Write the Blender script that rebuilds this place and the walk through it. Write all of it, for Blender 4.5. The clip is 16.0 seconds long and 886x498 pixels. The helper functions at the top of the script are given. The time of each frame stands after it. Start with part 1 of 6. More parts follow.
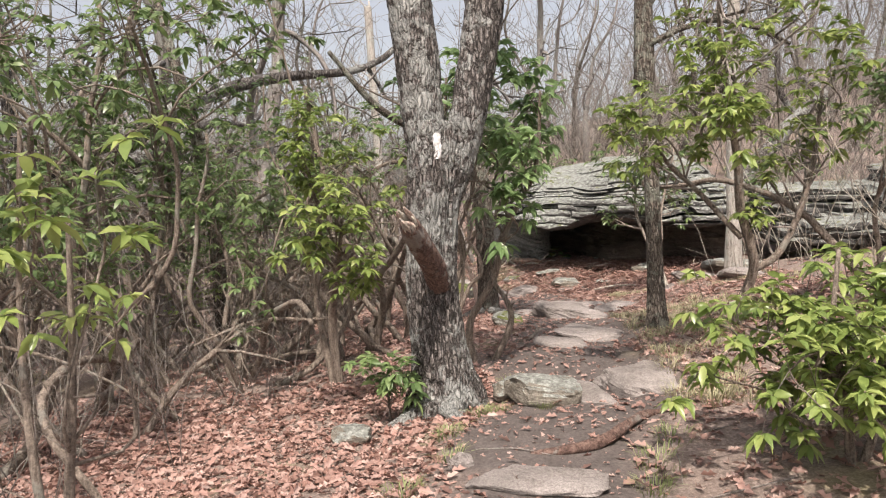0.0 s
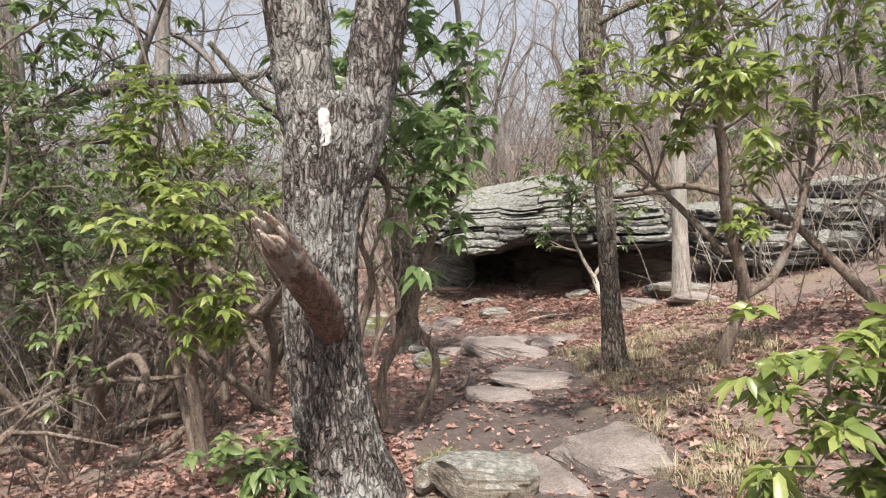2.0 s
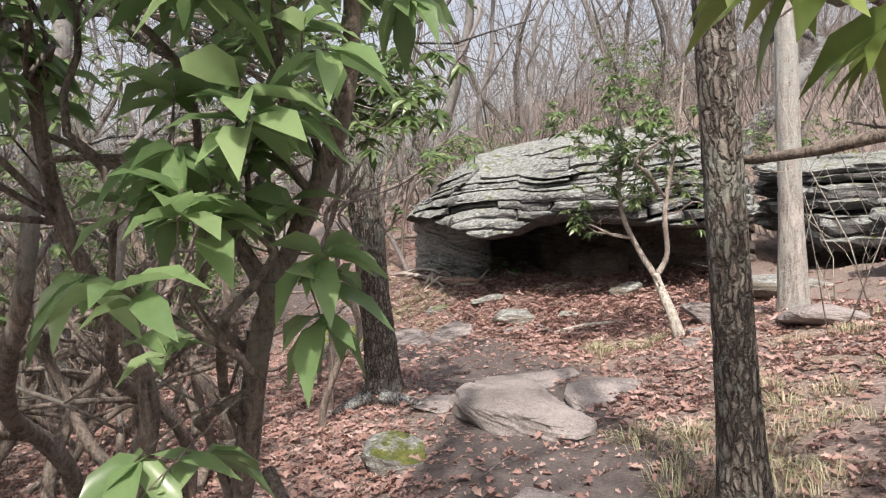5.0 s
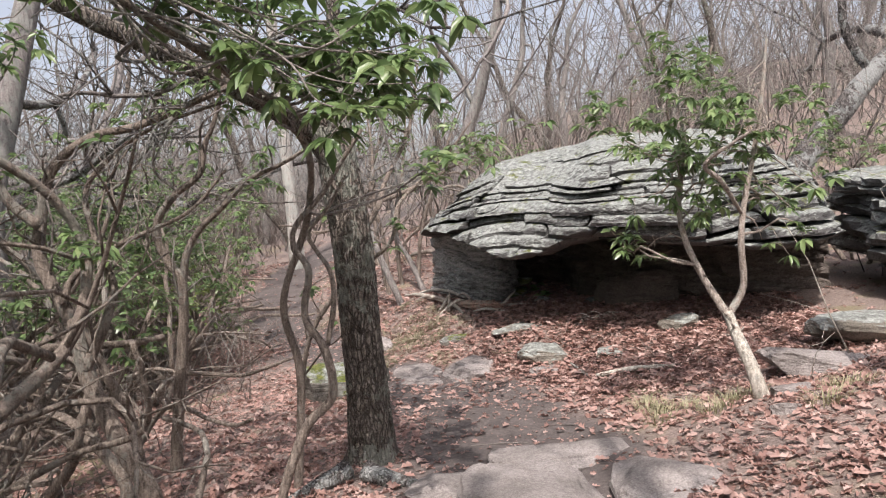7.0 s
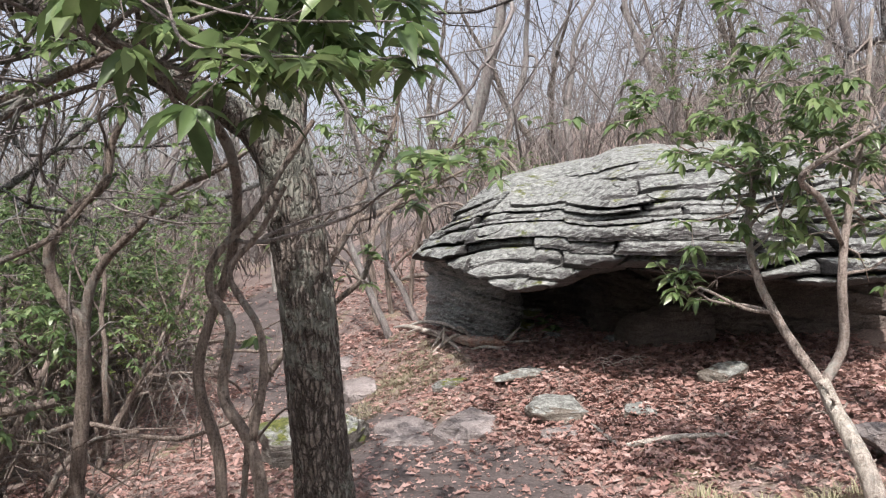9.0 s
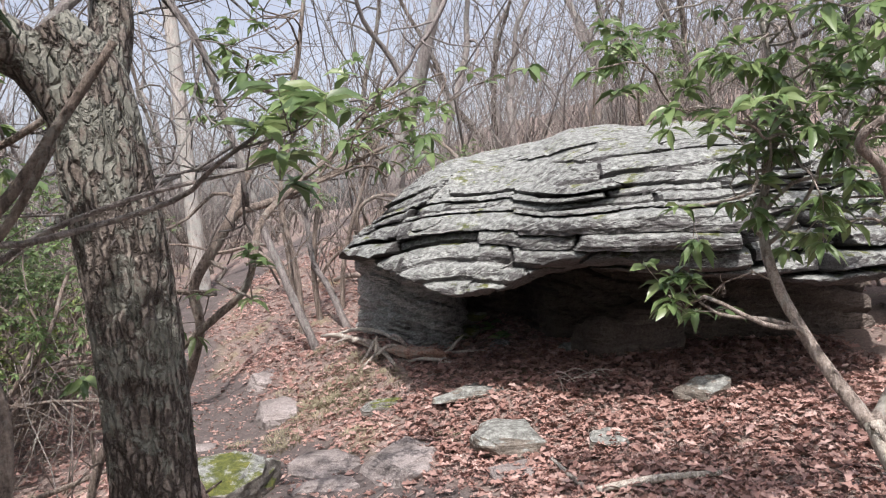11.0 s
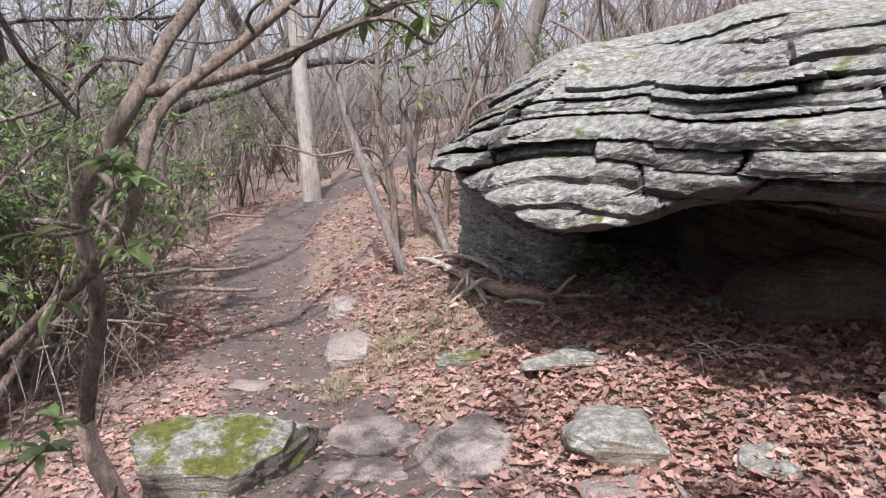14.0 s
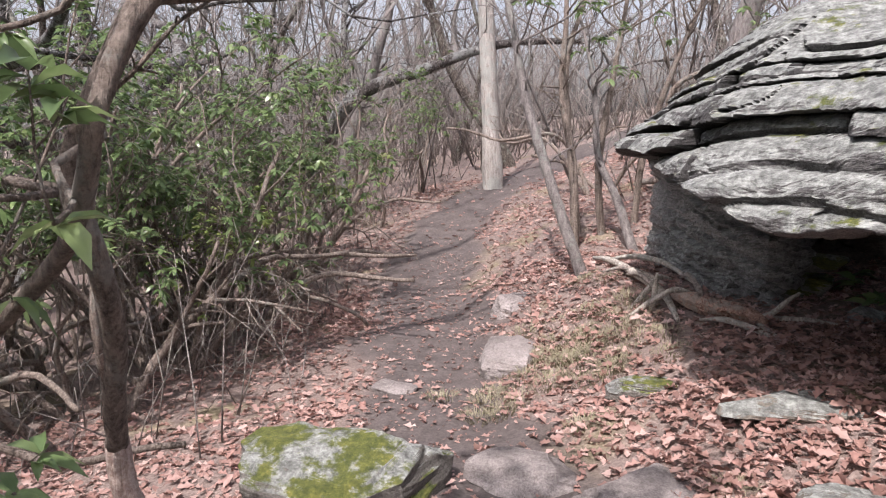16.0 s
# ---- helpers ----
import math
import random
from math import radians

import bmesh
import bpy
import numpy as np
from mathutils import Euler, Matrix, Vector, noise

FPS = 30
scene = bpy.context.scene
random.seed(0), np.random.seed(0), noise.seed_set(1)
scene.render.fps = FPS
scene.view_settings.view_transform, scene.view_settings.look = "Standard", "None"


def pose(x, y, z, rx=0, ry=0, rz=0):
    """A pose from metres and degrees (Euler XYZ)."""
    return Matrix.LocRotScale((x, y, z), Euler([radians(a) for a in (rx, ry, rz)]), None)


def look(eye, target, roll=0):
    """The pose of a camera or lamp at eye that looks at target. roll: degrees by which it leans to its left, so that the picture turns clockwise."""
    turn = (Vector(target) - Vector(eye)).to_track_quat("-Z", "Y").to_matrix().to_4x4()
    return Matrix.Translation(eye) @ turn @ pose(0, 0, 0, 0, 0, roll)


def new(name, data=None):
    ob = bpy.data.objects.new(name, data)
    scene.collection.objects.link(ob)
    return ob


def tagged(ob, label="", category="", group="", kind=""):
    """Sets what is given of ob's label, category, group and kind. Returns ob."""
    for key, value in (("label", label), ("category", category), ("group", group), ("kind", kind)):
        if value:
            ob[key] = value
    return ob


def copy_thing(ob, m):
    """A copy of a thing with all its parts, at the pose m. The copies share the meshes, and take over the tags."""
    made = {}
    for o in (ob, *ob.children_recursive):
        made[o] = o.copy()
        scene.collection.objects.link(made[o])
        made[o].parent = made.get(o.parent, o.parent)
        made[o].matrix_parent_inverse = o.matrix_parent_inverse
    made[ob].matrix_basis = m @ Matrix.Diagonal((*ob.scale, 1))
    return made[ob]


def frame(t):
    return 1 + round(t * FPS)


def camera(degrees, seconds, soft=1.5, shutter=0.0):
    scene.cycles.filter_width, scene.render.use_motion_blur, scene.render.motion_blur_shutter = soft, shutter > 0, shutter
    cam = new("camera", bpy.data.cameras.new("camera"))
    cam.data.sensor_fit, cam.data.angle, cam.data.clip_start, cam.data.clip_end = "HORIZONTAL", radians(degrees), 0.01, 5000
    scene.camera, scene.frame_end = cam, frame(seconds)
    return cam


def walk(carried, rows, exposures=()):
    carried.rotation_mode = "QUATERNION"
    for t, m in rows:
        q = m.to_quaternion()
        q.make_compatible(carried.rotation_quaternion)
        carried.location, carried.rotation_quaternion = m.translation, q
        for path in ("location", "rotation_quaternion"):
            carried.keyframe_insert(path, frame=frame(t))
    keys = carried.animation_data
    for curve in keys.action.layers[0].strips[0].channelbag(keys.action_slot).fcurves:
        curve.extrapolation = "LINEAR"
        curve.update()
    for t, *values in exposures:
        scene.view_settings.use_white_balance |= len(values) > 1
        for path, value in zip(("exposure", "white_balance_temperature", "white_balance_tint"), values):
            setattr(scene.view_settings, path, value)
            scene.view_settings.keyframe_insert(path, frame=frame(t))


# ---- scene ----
cam = camera(64.4, 16.0, soft=1.1)
PATH = [
    (0, (0.0, 0.0, 1.5), (-0.279, 1.975, 1.355), -1.3),
    (0.5, (-0.033, 0.462, 1.513), (-0.164, 2.455, 1.407), -1.2),
    (1, (-0.121, 0.788, 1.483), (-0.199, 2.784, 1.377), -1.9),
    (1.5, (-0.082, 1.128, 1.446), (-0.14, 3.125, 1.357), -2.2),
    (2, (-0.081, 1.585, 1.372), (-0.136, 3.583, 1.303), -2.0),
    (2.5, (-0.011, 2.078, 1.384), (-0.082, 4.075, 1.318), -2.0),
    (3, (0.058, 2.613, 1.41), (-0.034, 4.609, 1.334), -2.3),
    (3.5, (0.136, 3.177, 1.444), (0.028, 5.172, 1.347), -2.5),
    (4, (0.174, 3.693, 1.542), (0.051, 5.685, 1.414), -2.8),
    (4.2, (0.177, 3.968, 1.517), (0.053, 5.959, 1.377), -3.7),
    (6.3, (0.319, 5.838, 1.531), (0.144, 7.822, 1.354), -3.1),
    (6.5, (0.312, 6.005, 1.49), (0.126, 7.989, 1.323), -3.2),
    (7, (0.288, 6.354, 1.508), (0.066, 8.337, 1.375), -3.2),
    (7.5, (0.244, 6.733, 1.507), (-0.012, 8.714, 1.395), -3.1),
    (8, (0.269, 7.103, 1.516), (0.001, 9.082, 1.413), -2.9),
    (8.5, (0.192, 7.471, 1.54), (-0.064, 9.452, 1.442), -2.8),
    (9, (0.189, 7.784, 1.538), (-0.027, 9.771, 1.453), -2.6),
    (9.2, (0.244, 7.937, 1.512), (0.041, 9.925, 1.444), -2.2),
    (11.3, (0.212, 9.205, 1.489), (0.158, 11.2, 1.362), -3.4),
    (11.5, (0.226, 9.377, 1.445), (0.163, 11.371, 1.295), -3.5),
    (12, (0.263, 9.71, 1.448), (0.159, 11.698, 1.247), -3.6),
    (12.5, (0.407, 10.049, 1.435), (0.232, 12.025, 1.173), -3.6),
    (13, (0.47, 10.228, 1.485), (0.209, 12.186, 1.173), -3.3),
    (13.5, (0.397, 10.441, 1.482), (0.048, 12.381, 1.143), -2.6),
    (14, (0.427, 10.599, 1.426), (-0.033, 12.515, 1.081), -1.7),
    (14.5, (0.378, 10.826, 1.417), (-0.213, 12.706, 1.077), -0.8),
    (15, (0.386, 11.074, 1.302), (-0.361, 12.899, 0.969), -0.3),
    (15.5, (0.383, 11.265, 1.305), (-0.488, 13.033, 0.964), -0.7),
    (16, (0.286, 11.455, 1.293), (-0.668, 13.177, 0.938), -0.9),
]
walk(cam, [(t, look(eye, target, roll)) for t, eye, target, roll in PATH], exposures=[(0, 0.33, 7000, 14), (4, 0.42, 6750, 14), (7, 0.37, 6500, 15), (12, 0.42, 6350, 17), (16, 0.47, 6350, 20)])

# world, sun
world = bpy.data.worlds.new("sky")
scene.world = world
world.use_nodes = True
wn = world.node_tree
sky = wn.nodes.new("ShaderNodeTexSky")
sky.sky_type = "NISHITA"
sky.sun_disc = False
SUN_TO = Vector((-0.04, 0.60, -1.0)).normalized()
sky.sun_elevation = math.asin(-SUN_TO.z)
sky.sun_rotation = math.atan2(-SUN_TO.x, -SUN_TO.y)
sky.air_density, sky.dust_density = 1.0, 5.0
haze = wn.nodes.new("ShaderNodeHueSaturation")
haze.inputs["Saturation"].default_value = 0.5
wn.links.new(sky.outputs[0], haze.inputs["Color"])
wn.links.new(haze.outputs[0], wn.nodes["Background"].inputs[0])
wn.nodes["Background"].inputs[1].default_value = 0.18
sun = new("sun", bpy.data.lights.new("sun", "SUN"))
sun.data.energy, sun.data.angle, sun.data.color = 4.2, radians(1.0), (1.0, 0.95, 0.88)
sun.matrix_world = look((0, 0, 30), Vector((0, 0, 30)) + SUN_TO)


# ---- numeric noise ----
def hash3(i, j, k):
    h = (i * 374761393 + j * 668265263 + k * 1274126177) & 0x7FFFFFFF
    h = ((h ^ (h >> 13)) * 1103515245) & 0x7FFFFFFF
    h = ((h ^ (h >> 15)) * 12345677) & 0x7FFFFFFF
    return (h & 0xFFFFF) / 0xFFFFF * 2 - 1


def vnoise(p):
    """Value noise in -1..1 for an array of points."""
    p = np.asarray(p, float)
    c = np.floor(p).astype(np.int64)
    f = p - c
    f = f * f * (3 - 2 * f)
    out = 0
    for dx in (0, 1):
        for dy in (0, 1):
            for dz in (0, 1):
                w = (f[:, 0] if dx else 1 - f[:, 0]) * (f[:, 1] if dy else 1 - f[:, 1]) * (f[:, 2] if dz else 1 - f[:, 2])
                out = out + w * hash3(c[:, 0] + dx, c[:, 1] + dy, c[:, 2] + dz)
    return out


def fbm(p, octaves=4, gain=0.5):
    p = np.asarray(p, float)
    out, amp = 0, 1.0
    for n in range(octaves):
        out = out + amp * vnoise(p * 2.0**n + 17.3 * n)
        amp *= gain
    return out


# ---- mesh helpers ----
def make_mesh(name, verts, faces, material, smooth=True, kind=None):
    """faces: list of integer arrays (n, 3) or (n, 4)."""
    me = bpy.data.meshes.new(name)
    verts = np.asarray(verts, np.float32)
    faces = [np.asarray(f, np.int32) for f in faces if len(f)]
    me.vertices.add(len(verts))
    me.vertices.foreach_set("co", verts.ravel())
    loops = np.concatenate([f.ravel() for f in faces])
    sizes = np.concatenate([np.full(len(f), f.shape[1], np.int32) for f in faces])
    starts = np.r_[0, np.cumsum(sizes)[:-1]].astype(np.int32)
    me.loops.add(len(loops))
    me.loops.foreach_set("vertex_index", loops)
    me.polygons.add(len(sizes))
    me.polygons.foreach_set("loop_start", starts)
    me.polygons.foreach_set("loop_total", sizes)
    me.update(calc_edges=True)
    me.polygons.foreach_set("use_smooth", np.full(len(sizes), smooth))
    me.materials.append(material)
    me.validate()
    return me


def part(name, me, parent, label=""):
    ob = new(name, me)
    ob.parent = parent
    if label:
        ob["label"] = label
    return ob


class Soup:
    """Collects vertices and faces of many small pieces for one mesh."""

    def __init__(self):
        self.v, self.t, self.q, self.n = [], [], [], 0

    def add(self, verts, tris=None, quads=None):
        if tris is not None and len(tris):
            self.t.append(np.asarray(tris) + self.n)
        if quads is not None and len(quads):
            self.q.append(np.asarray(quads) + self.n)
        self.v.append(np.asarray(verts, float))
        self.n += len(verts)

    def mesh(self, name, material, smooth=True):
        faces = []
        if self.t:
            faces.append(np.concatenate(self.t))
        if self.q:
            faces.append(np.concatenate(self.q))
        return make_mesh(name, np.concatenate(self.v), faces, material, smooth)


def smooth_line(points, radii, step):
    """A Catmull-Rom line through points, with radii, at about the given step."""
    p = np.asarray(points, float)
    r = np.asarray(radii, float)
    pp = np.vstack([2 * p[0] - p[1], p, 2 * p[-1] - p[-2]])
    out, rad = [], []
    for n in range(len(p) - 1):
        a, b, c, d = pp[n : n + 4]
        count = max(2, int(np.linalg.norm(c - b) / step))
        for u in np.arange(count) / count:
            out.append(0.5 * (2 * b + (c - a) * u + (2 * a - 5 * b + 4 * c - d) * u * u + (3 * b - a - 3 * c + d) * u**3))
            rad.append(r[n] * (1 - u) + r[n + 1] * u)
    out.append(p[-1])
    rad.append(r[-1])
    return np.array(out), np.array(rad)


def tube(soup, line, rad, sides, bump=None):
    """A closed-ended tube along a line. bump(points, angle, along): extra radius, as a share."""
    line, rad = np.asarray(line), np.asarray(rad)
    t = np.gradient(line, axis=0)
    t /= np.linalg.norm(t, axis=1, keepdims=True) + 1e-9
    n = np.zeros_like(t)
    ref = np.array([1.0, 0, 0]) if abs(t[0, 0]) < 0.8 else np.array([0, 1.0, 0])
    for i in range(len(t)):
        ref = ref - t[i] * (ref @ t[i])
        ref /= np.linalg.norm(ref) + 1e-9
        n[i] = ref
    b = np.cross(t, n)
    ang = np.arange(sides) / sides * 2 * np.pi
    ring = np.cos(ang)[None, :, None] * n[:, None] + np.sin(ang)[None, :, None] * b[:, None]
    r = rad[:, None] * np.ones(sides)
    if bump is not None:
        along = np.r_[0, np.cumsum(np.linalg.norm(np.diff(line, axis=0), axis=1))]
        r = r * (1 + bump(np.repeat(along, sides), np.tile(ang, len(line))).reshape(len(line), sides))
    verts = (line[:, None] + ring * r[..., None]).reshape(-1, 3)
    verts = np.vstack([verts, line[0], line[-1]])
    m = len(line)
    i, j = np.meshgrid(np.arange(m - 1), np.arange(sides), indexing="ij")
    k = (j + 1) % sides
    quads = np.stack([i * sides + j, i * sides + k, (i + 1) * sides + k, (i + 1) * sides + j], -1).reshape(-1, 4)
    j = np.arange(sides)
    k = (j + 1) % sides
    tris = np.vstack([np.stack([np.full(sides, m * sides), k, j], -1), np.stack([np.full(sides, m * sides + 1), (m - 1) * sides + j, (m - 1) * sides + k], -1)])
    soup.add(verts, tris, quads)


# ---- materials ----
def material(name):
    m = bpy.data.materials.new(name)
    m.use_nodes = True
    nt = m.node_tree
    return m, nt, nt.nodes["Principled BSDF"]


def node(nt, kind, **values):
    n = nt.nodes.new("ShaderNode" + kind)
    for key, value in values.items():
        n.inputs[key].default_value = value
    return n


def noise_tex(nt, scale, detail=6.0, rough=0.6, distort=0.0, stretch=None, coord="Object"):
    tc = nt.nodes.new("ShaderNodeTexCoord")
    n = node(nt, "TexNoise", Scale=scale, Detail=detail, Roughness=rough, Distortion=distort)
    if stretch:
        mp = nt.nodes.new("ShaderNodeMapping")
        mp.inputs["Scale"].default_value = stretch
        nt.links.new(tc.outputs[coord], mp.inputs[0])
        nt.links.new(mp.outputs[0], n.inputs["Vector"])
    else:
        nt.links.new(tc.outputs[coord], n.inputs["Vector"])
    return n


def ramp(nt, source, stops):
    r = nt.nodes.new("ShaderNodeValToRGB")
    e = r.color_ramp.elements
    while len(e) < len(stops):
        e.new(0.5)
    for el, (pos, col) in zip(e, stops):
        el.position = pos
        el.color = (*col, 1) if len(col) == 3 else (col[0],) * 3 + (1,)
    nt.links.new(source, r.inputs[0])
    return r


def mix(nt, fac, a, b):
    m = nt.nodes.new("ShaderNodeMix")
    m.data_type = "RGBA"
    for sock, v in ((0, fac), (6, a), (7, b)):
        if isinstance(v, (int, float)):
            m.inputs[sock].default_value = v
        elif isinstance(v, tuple):
            m.inputs[sock].default_value = (*v, 1)
        else:
            nt.links.new(v, m.inputs[sock])
    return m.outputs[2]


def math_node(nt, op, a, b=0.0):
    m = nt.nodes.new("ShaderNodeMath")
    m.operation = op
    for n, v in enumerate((a, b)):
        if isinstance(v, (int, float)):
            m.inputs[n].default_value = v
        else:
            nt.links.new(v, m.inputs[n])
    return m.outputs[0]


def bump(nt, bsdf, height, strength, distance):
    b = node(nt, "Bump", Strength=strength, Distance=distance)
    nt.links.new(height, b.inputs["Height"])
    nt.links.new(b.outputs[0], bsdf.inputs["Normal"])


def bark_material(name, dark, mid, pale, lichen, amount, stretch=(1, 1, 0.18), scale=26, plates=0.0):
    m, nt, bs = material(name)
    tc = nt.nodes.new("ShaderNodeTexCoord")
    ridges = noise_tex(nt, scale, 7, 0.68, 0.5, stretch)
    col = ramp(nt, ridges.outputs[0], [(0.38, dark), (0.49, mid), (0.60, pale)]).outputs[0]
    fine = noise_tex(nt, 75, 5, 0.75)
    col = mix(nt, 0.35, col, ramp(nt, fine.outputs[0], [(0.38, tuple(c * 0.35 for c in mid)), (0.62, tuple(min(0.8, c * 1.5) for c in pale))]).outputs[0])
    h = math_node(nt, "ADD", ridges.outputs[0], math_node(nt, "MULTIPLY", fine.outputs[0], 0.3))
    if plates:
        wob = noise_tex(nt, 14, 4, 0.6)
        add = nt.nodes.new("ShaderNodeVectorMath")
        add.operation = "MULTIPLY_ADD"
        nt.links.new(wob.outputs["Color"], add.inputs[0])
        add.inputs[1].default_value = (0.05, 0.05, 0.09)
        nt.links.new(tc.outputs["Object"], add.inputs[2])
        mp = nt.nodes.new("ShaderNodeMapping")
        mp.inputs["Scale"].default_value = (1, 1, 0.24)
        nt.links.new(add.outputs[0], mp.inputs[0])
        vo = nt.nodes.new("ShaderNodeTexVoronoi")
        vo.feature = "DISTANCE_TO_EDGE"
        vo.inputs["Scale"].default_value = plates
        nt.links.new(mp.outputs[0], vo.inputs["Vector"])
        crack = ramp(nt, vo.outputs["Distance"], [(0.02, (0.0,)), (0.2, (1.0,))])
        col = mix(nt, math_node(nt, "ADD", math_node(nt, "MULTIPLY", crack.outputs[0], 0.8), 0.2), dark, col)
        h = math_node(nt, "ADD", math_node(nt, "MULTIPLY", h, 0.5), math_node(nt, "MULTIPLY", crack.outputs[0], 0.7))
    spots = noise_tex(nt, 11, 8, 0.75)
    big = noise_tex(nt, 1.6, 4, 0.6)
    both = math_node(nt, "MULTIPLY", spots.outputs[0], math_node(nt, "MULTIPLY", big.outputs[0], 2.0))
    mask = ramp(nt, both, [(0.58 - amount * 0.3, (0.0,)), (0.66 - amount * 0.3, (1.0,))])
    lcol = mix(nt, fine.outputs[0], tuple(c * 0.5 for c in lichen), lichen)
    final = mix(nt, math_node(nt, "MULTIPLY", mask.outputs[0], 0.7), col, lcol)
    nt.links.new(final, bs.inputs["Base Color"])
    bs.inputs["Roughness"].default_value = 0.9
    bump(nt, bs, h, 1.0, 0.03)
    return m


OAK_BARK = bark_material("oak_bark", (0.02, 0.016, 0.014), (0.085, 0.07, 0.064), (0.27, 0.248, 0.235), (0.48, 0.5, 0.48), 0.30, (1, 1, 0.35), 36, 36)
TREE_BARK = bark_material("tree_bark", (0.04, 0.03, 0.024), (0.15, 0.122, 0.1), (0.28, 0.245, 0.21), (0.36, 0.38, 0.32), 0.22, (1, 1, 0.18), 34, 38)
PALE_BARK = bark_material("pale_bark", (0.16, 0.14, 0.12), (0.34, 0.31, 0.28), (0.5, 0.47, 0.43), (0.5, 0.52, 0.48), 0.3)
GREY_BARK = bark_material("grey_bark", (0.075, 0.066, 0.062), (0.17, 0.152, 0.143), (0.28, 0.255, 0.24), (0.32, 0.33, 0.3), 0.2)
LAUREL_BARK = bark_material("laurel_bark", (0.06, 0.046, 0.038), (0.16, 0.125, 0.10), (0.30, 0.25, 0.21), (0.34, 0.33, 0.29), 0.12, (1, 1, 0.12), 40)
TWIG_BARK = bark_material("twig_bark", (0.095, 0.08, 0.072), (0.21, 0.18, 0.165), (0.35, 0.31, 0.285), (0.4, 0.4, 0.35), 0.15, (1, 1, 0.3), 30)
PALE_TWIG = bark_material("pale_twig_bark", (0.2, 0.17, 0.14), (0.42, 0.36, 0.3), (0.6, 0.54, 0.47), (0.5, 0.5, 0.45), 0.15, (1, 1, 0.2), 30)
LIMB_BARK = bark_material("weathered_laurel_bark", (0.11, 0.085, 0.07), (0.27, 0.22, 0.185), (0.42, 0.365, 0.32), (0.45, 0.45, 0.4), 0.2, (1, 1, 0.15), 34)
RED_WOOD = bark_material("broken_red_wood", (0.10, 0.045, 0.03), (0.33, 0.165, 0.115), (0.55, 0.38, 0.3), (0.5, 0.45, 0.38), 0.08, (1, 1, 1), 40)
PINK_WOOD = bark_material("bare_pink_wood", (0.22, 0.13, 0.10), (0.45, 0.31, 0.26), (0.62, 0.5, 0.44), (0.5, 0.48, 0.4), 0.1, (1, 1, 0.1), 30)
DEAD_WOOD = bark_material("dead_wood", (0.028, 0.015, 0.012), (0.095, 0.05, 0.04), (0.21, 0.135, 0.11), (0.34, 0.32, 0.29), 0.1, (1, 1, 0.15), 34)


def rock_material(name, base, light, dark, lichen, moss, strata=1.0):
    m, nt, bs = material(name)
    geo = nt.nodes.new("ShaderNodeNewGeometry")
    sep = nt.nodes.new("ShaderNodeSeparateXYZ")
    nt.links.new(geo.outputs["Normal"], sep.inputs[0])
    big = noise_tex(nt, 1.3, 5, 0.6)
    layers = noise_tex(nt, 3.2, 8, 0.68, 0.4, (1, 1, 7))
    fine = noise_tex(nt, 38, 6, 0.7)
    col = ramp(nt, layers.outputs[0], [(0.34, dark), (0.5, base), (0.68, light)])
    grit = noise_tex(nt, 95, 4, 0.8)
    col = mix(nt, 0.45, col.outputs[0], ramp(nt, fine.outputs[0], [(0.38, tuple(c * 0.4 for c in base)), (0.62, light)]).outputs[0])
    col = mix(nt, 0.3, col, ramp(nt, grit.outputs[0], [(0.4, dark), (0.6, tuple(min(0.8, c * 1.4) for c in light))]).outputs[0])
    shade = ramp(nt, big.outputs[0], [(0.36, (0.55, 0.54, 0.53)), (0.62, (1.0, 1.0, 1.0))])
    mul = nt.nodes.new("ShaderNodeMix")
    mul.data_type, mul.blend_type = "RGBA", "MULTIPLY"
    mul.inputs[0].default_value = 1.0
    nt.links.new(col, mul.inputs[6])
    nt.links.new(shade.outputs[0], mul.inputs[7])
    col = mul.outputs[2]
    up = math_node(nt, "MULTIPLY", sep.outputs["Z"], 0.5)
    spots = noise_tex(nt, 6.5, 9, 0.72)
    lm = math_node(nt, "ADD", math_node(nt, "ADD", up, spots.outputs[0]), math_node(nt, "MULTIPLY", big.outputs[0], 0.8))
    lm = math_node(nt, "ADD", lm, -0.225)
    lmask = ramp(nt, lm, [(1.09 - lichen * 0.5, (0.0,)), (1.15 - lichen * 0.5, (1.0,))])
    tone = noise_tex(nt, 17, 10, 0.82)
    lcol = ramp(nt, tone.outputs[0], [(0.38, (0.07, 0.073, 0.068)), (0.49, (0.2, 0.213, 0.197)), (0.62, (0.44, 0.465, 0.43))])
    col = mix(nt, math_node(nt, "MULTIPLY", lmask.outputs[0], 0.85), col, lcol.outputs[0])
    mn = noise_tex(nt, 3.4, 9, 0.7)
    mm = math_node(nt, "ADD", math_node(nt, "MULTIPLY", sep.outputs["Z"], 0.2), mn.outputs[0])
    mmask = ramp(nt, mm, [(0.93 - moss * 0.4, (0.0,)), (0.99 - moss * 0.4, (1.0,))])
    mcol = ramp(nt, tone.outputs[0], [(0.36, (0.03, 0.042, 0.008)), (0.52, (0.09, 0.105, 0.02)), (0.68, (0.22, 0.2, 0.045))])
    col = mix(nt, mmask.outputs[0], col, mcol.outputs[0])
    nt.links.new(col, bs.inputs["Base Color"])
    bs.inputs["Roughness"].default_value = 0.88
    h = math_node(nt, "ADD", math_node(nt, "MULTIPLY", layers.outputs[0], 0.8 * strata), math_node(nt, "MULTIPLY", fine.outputs[0], 0.3))
    bump(nt, bs, h, 1.0, 0.05)
    return m


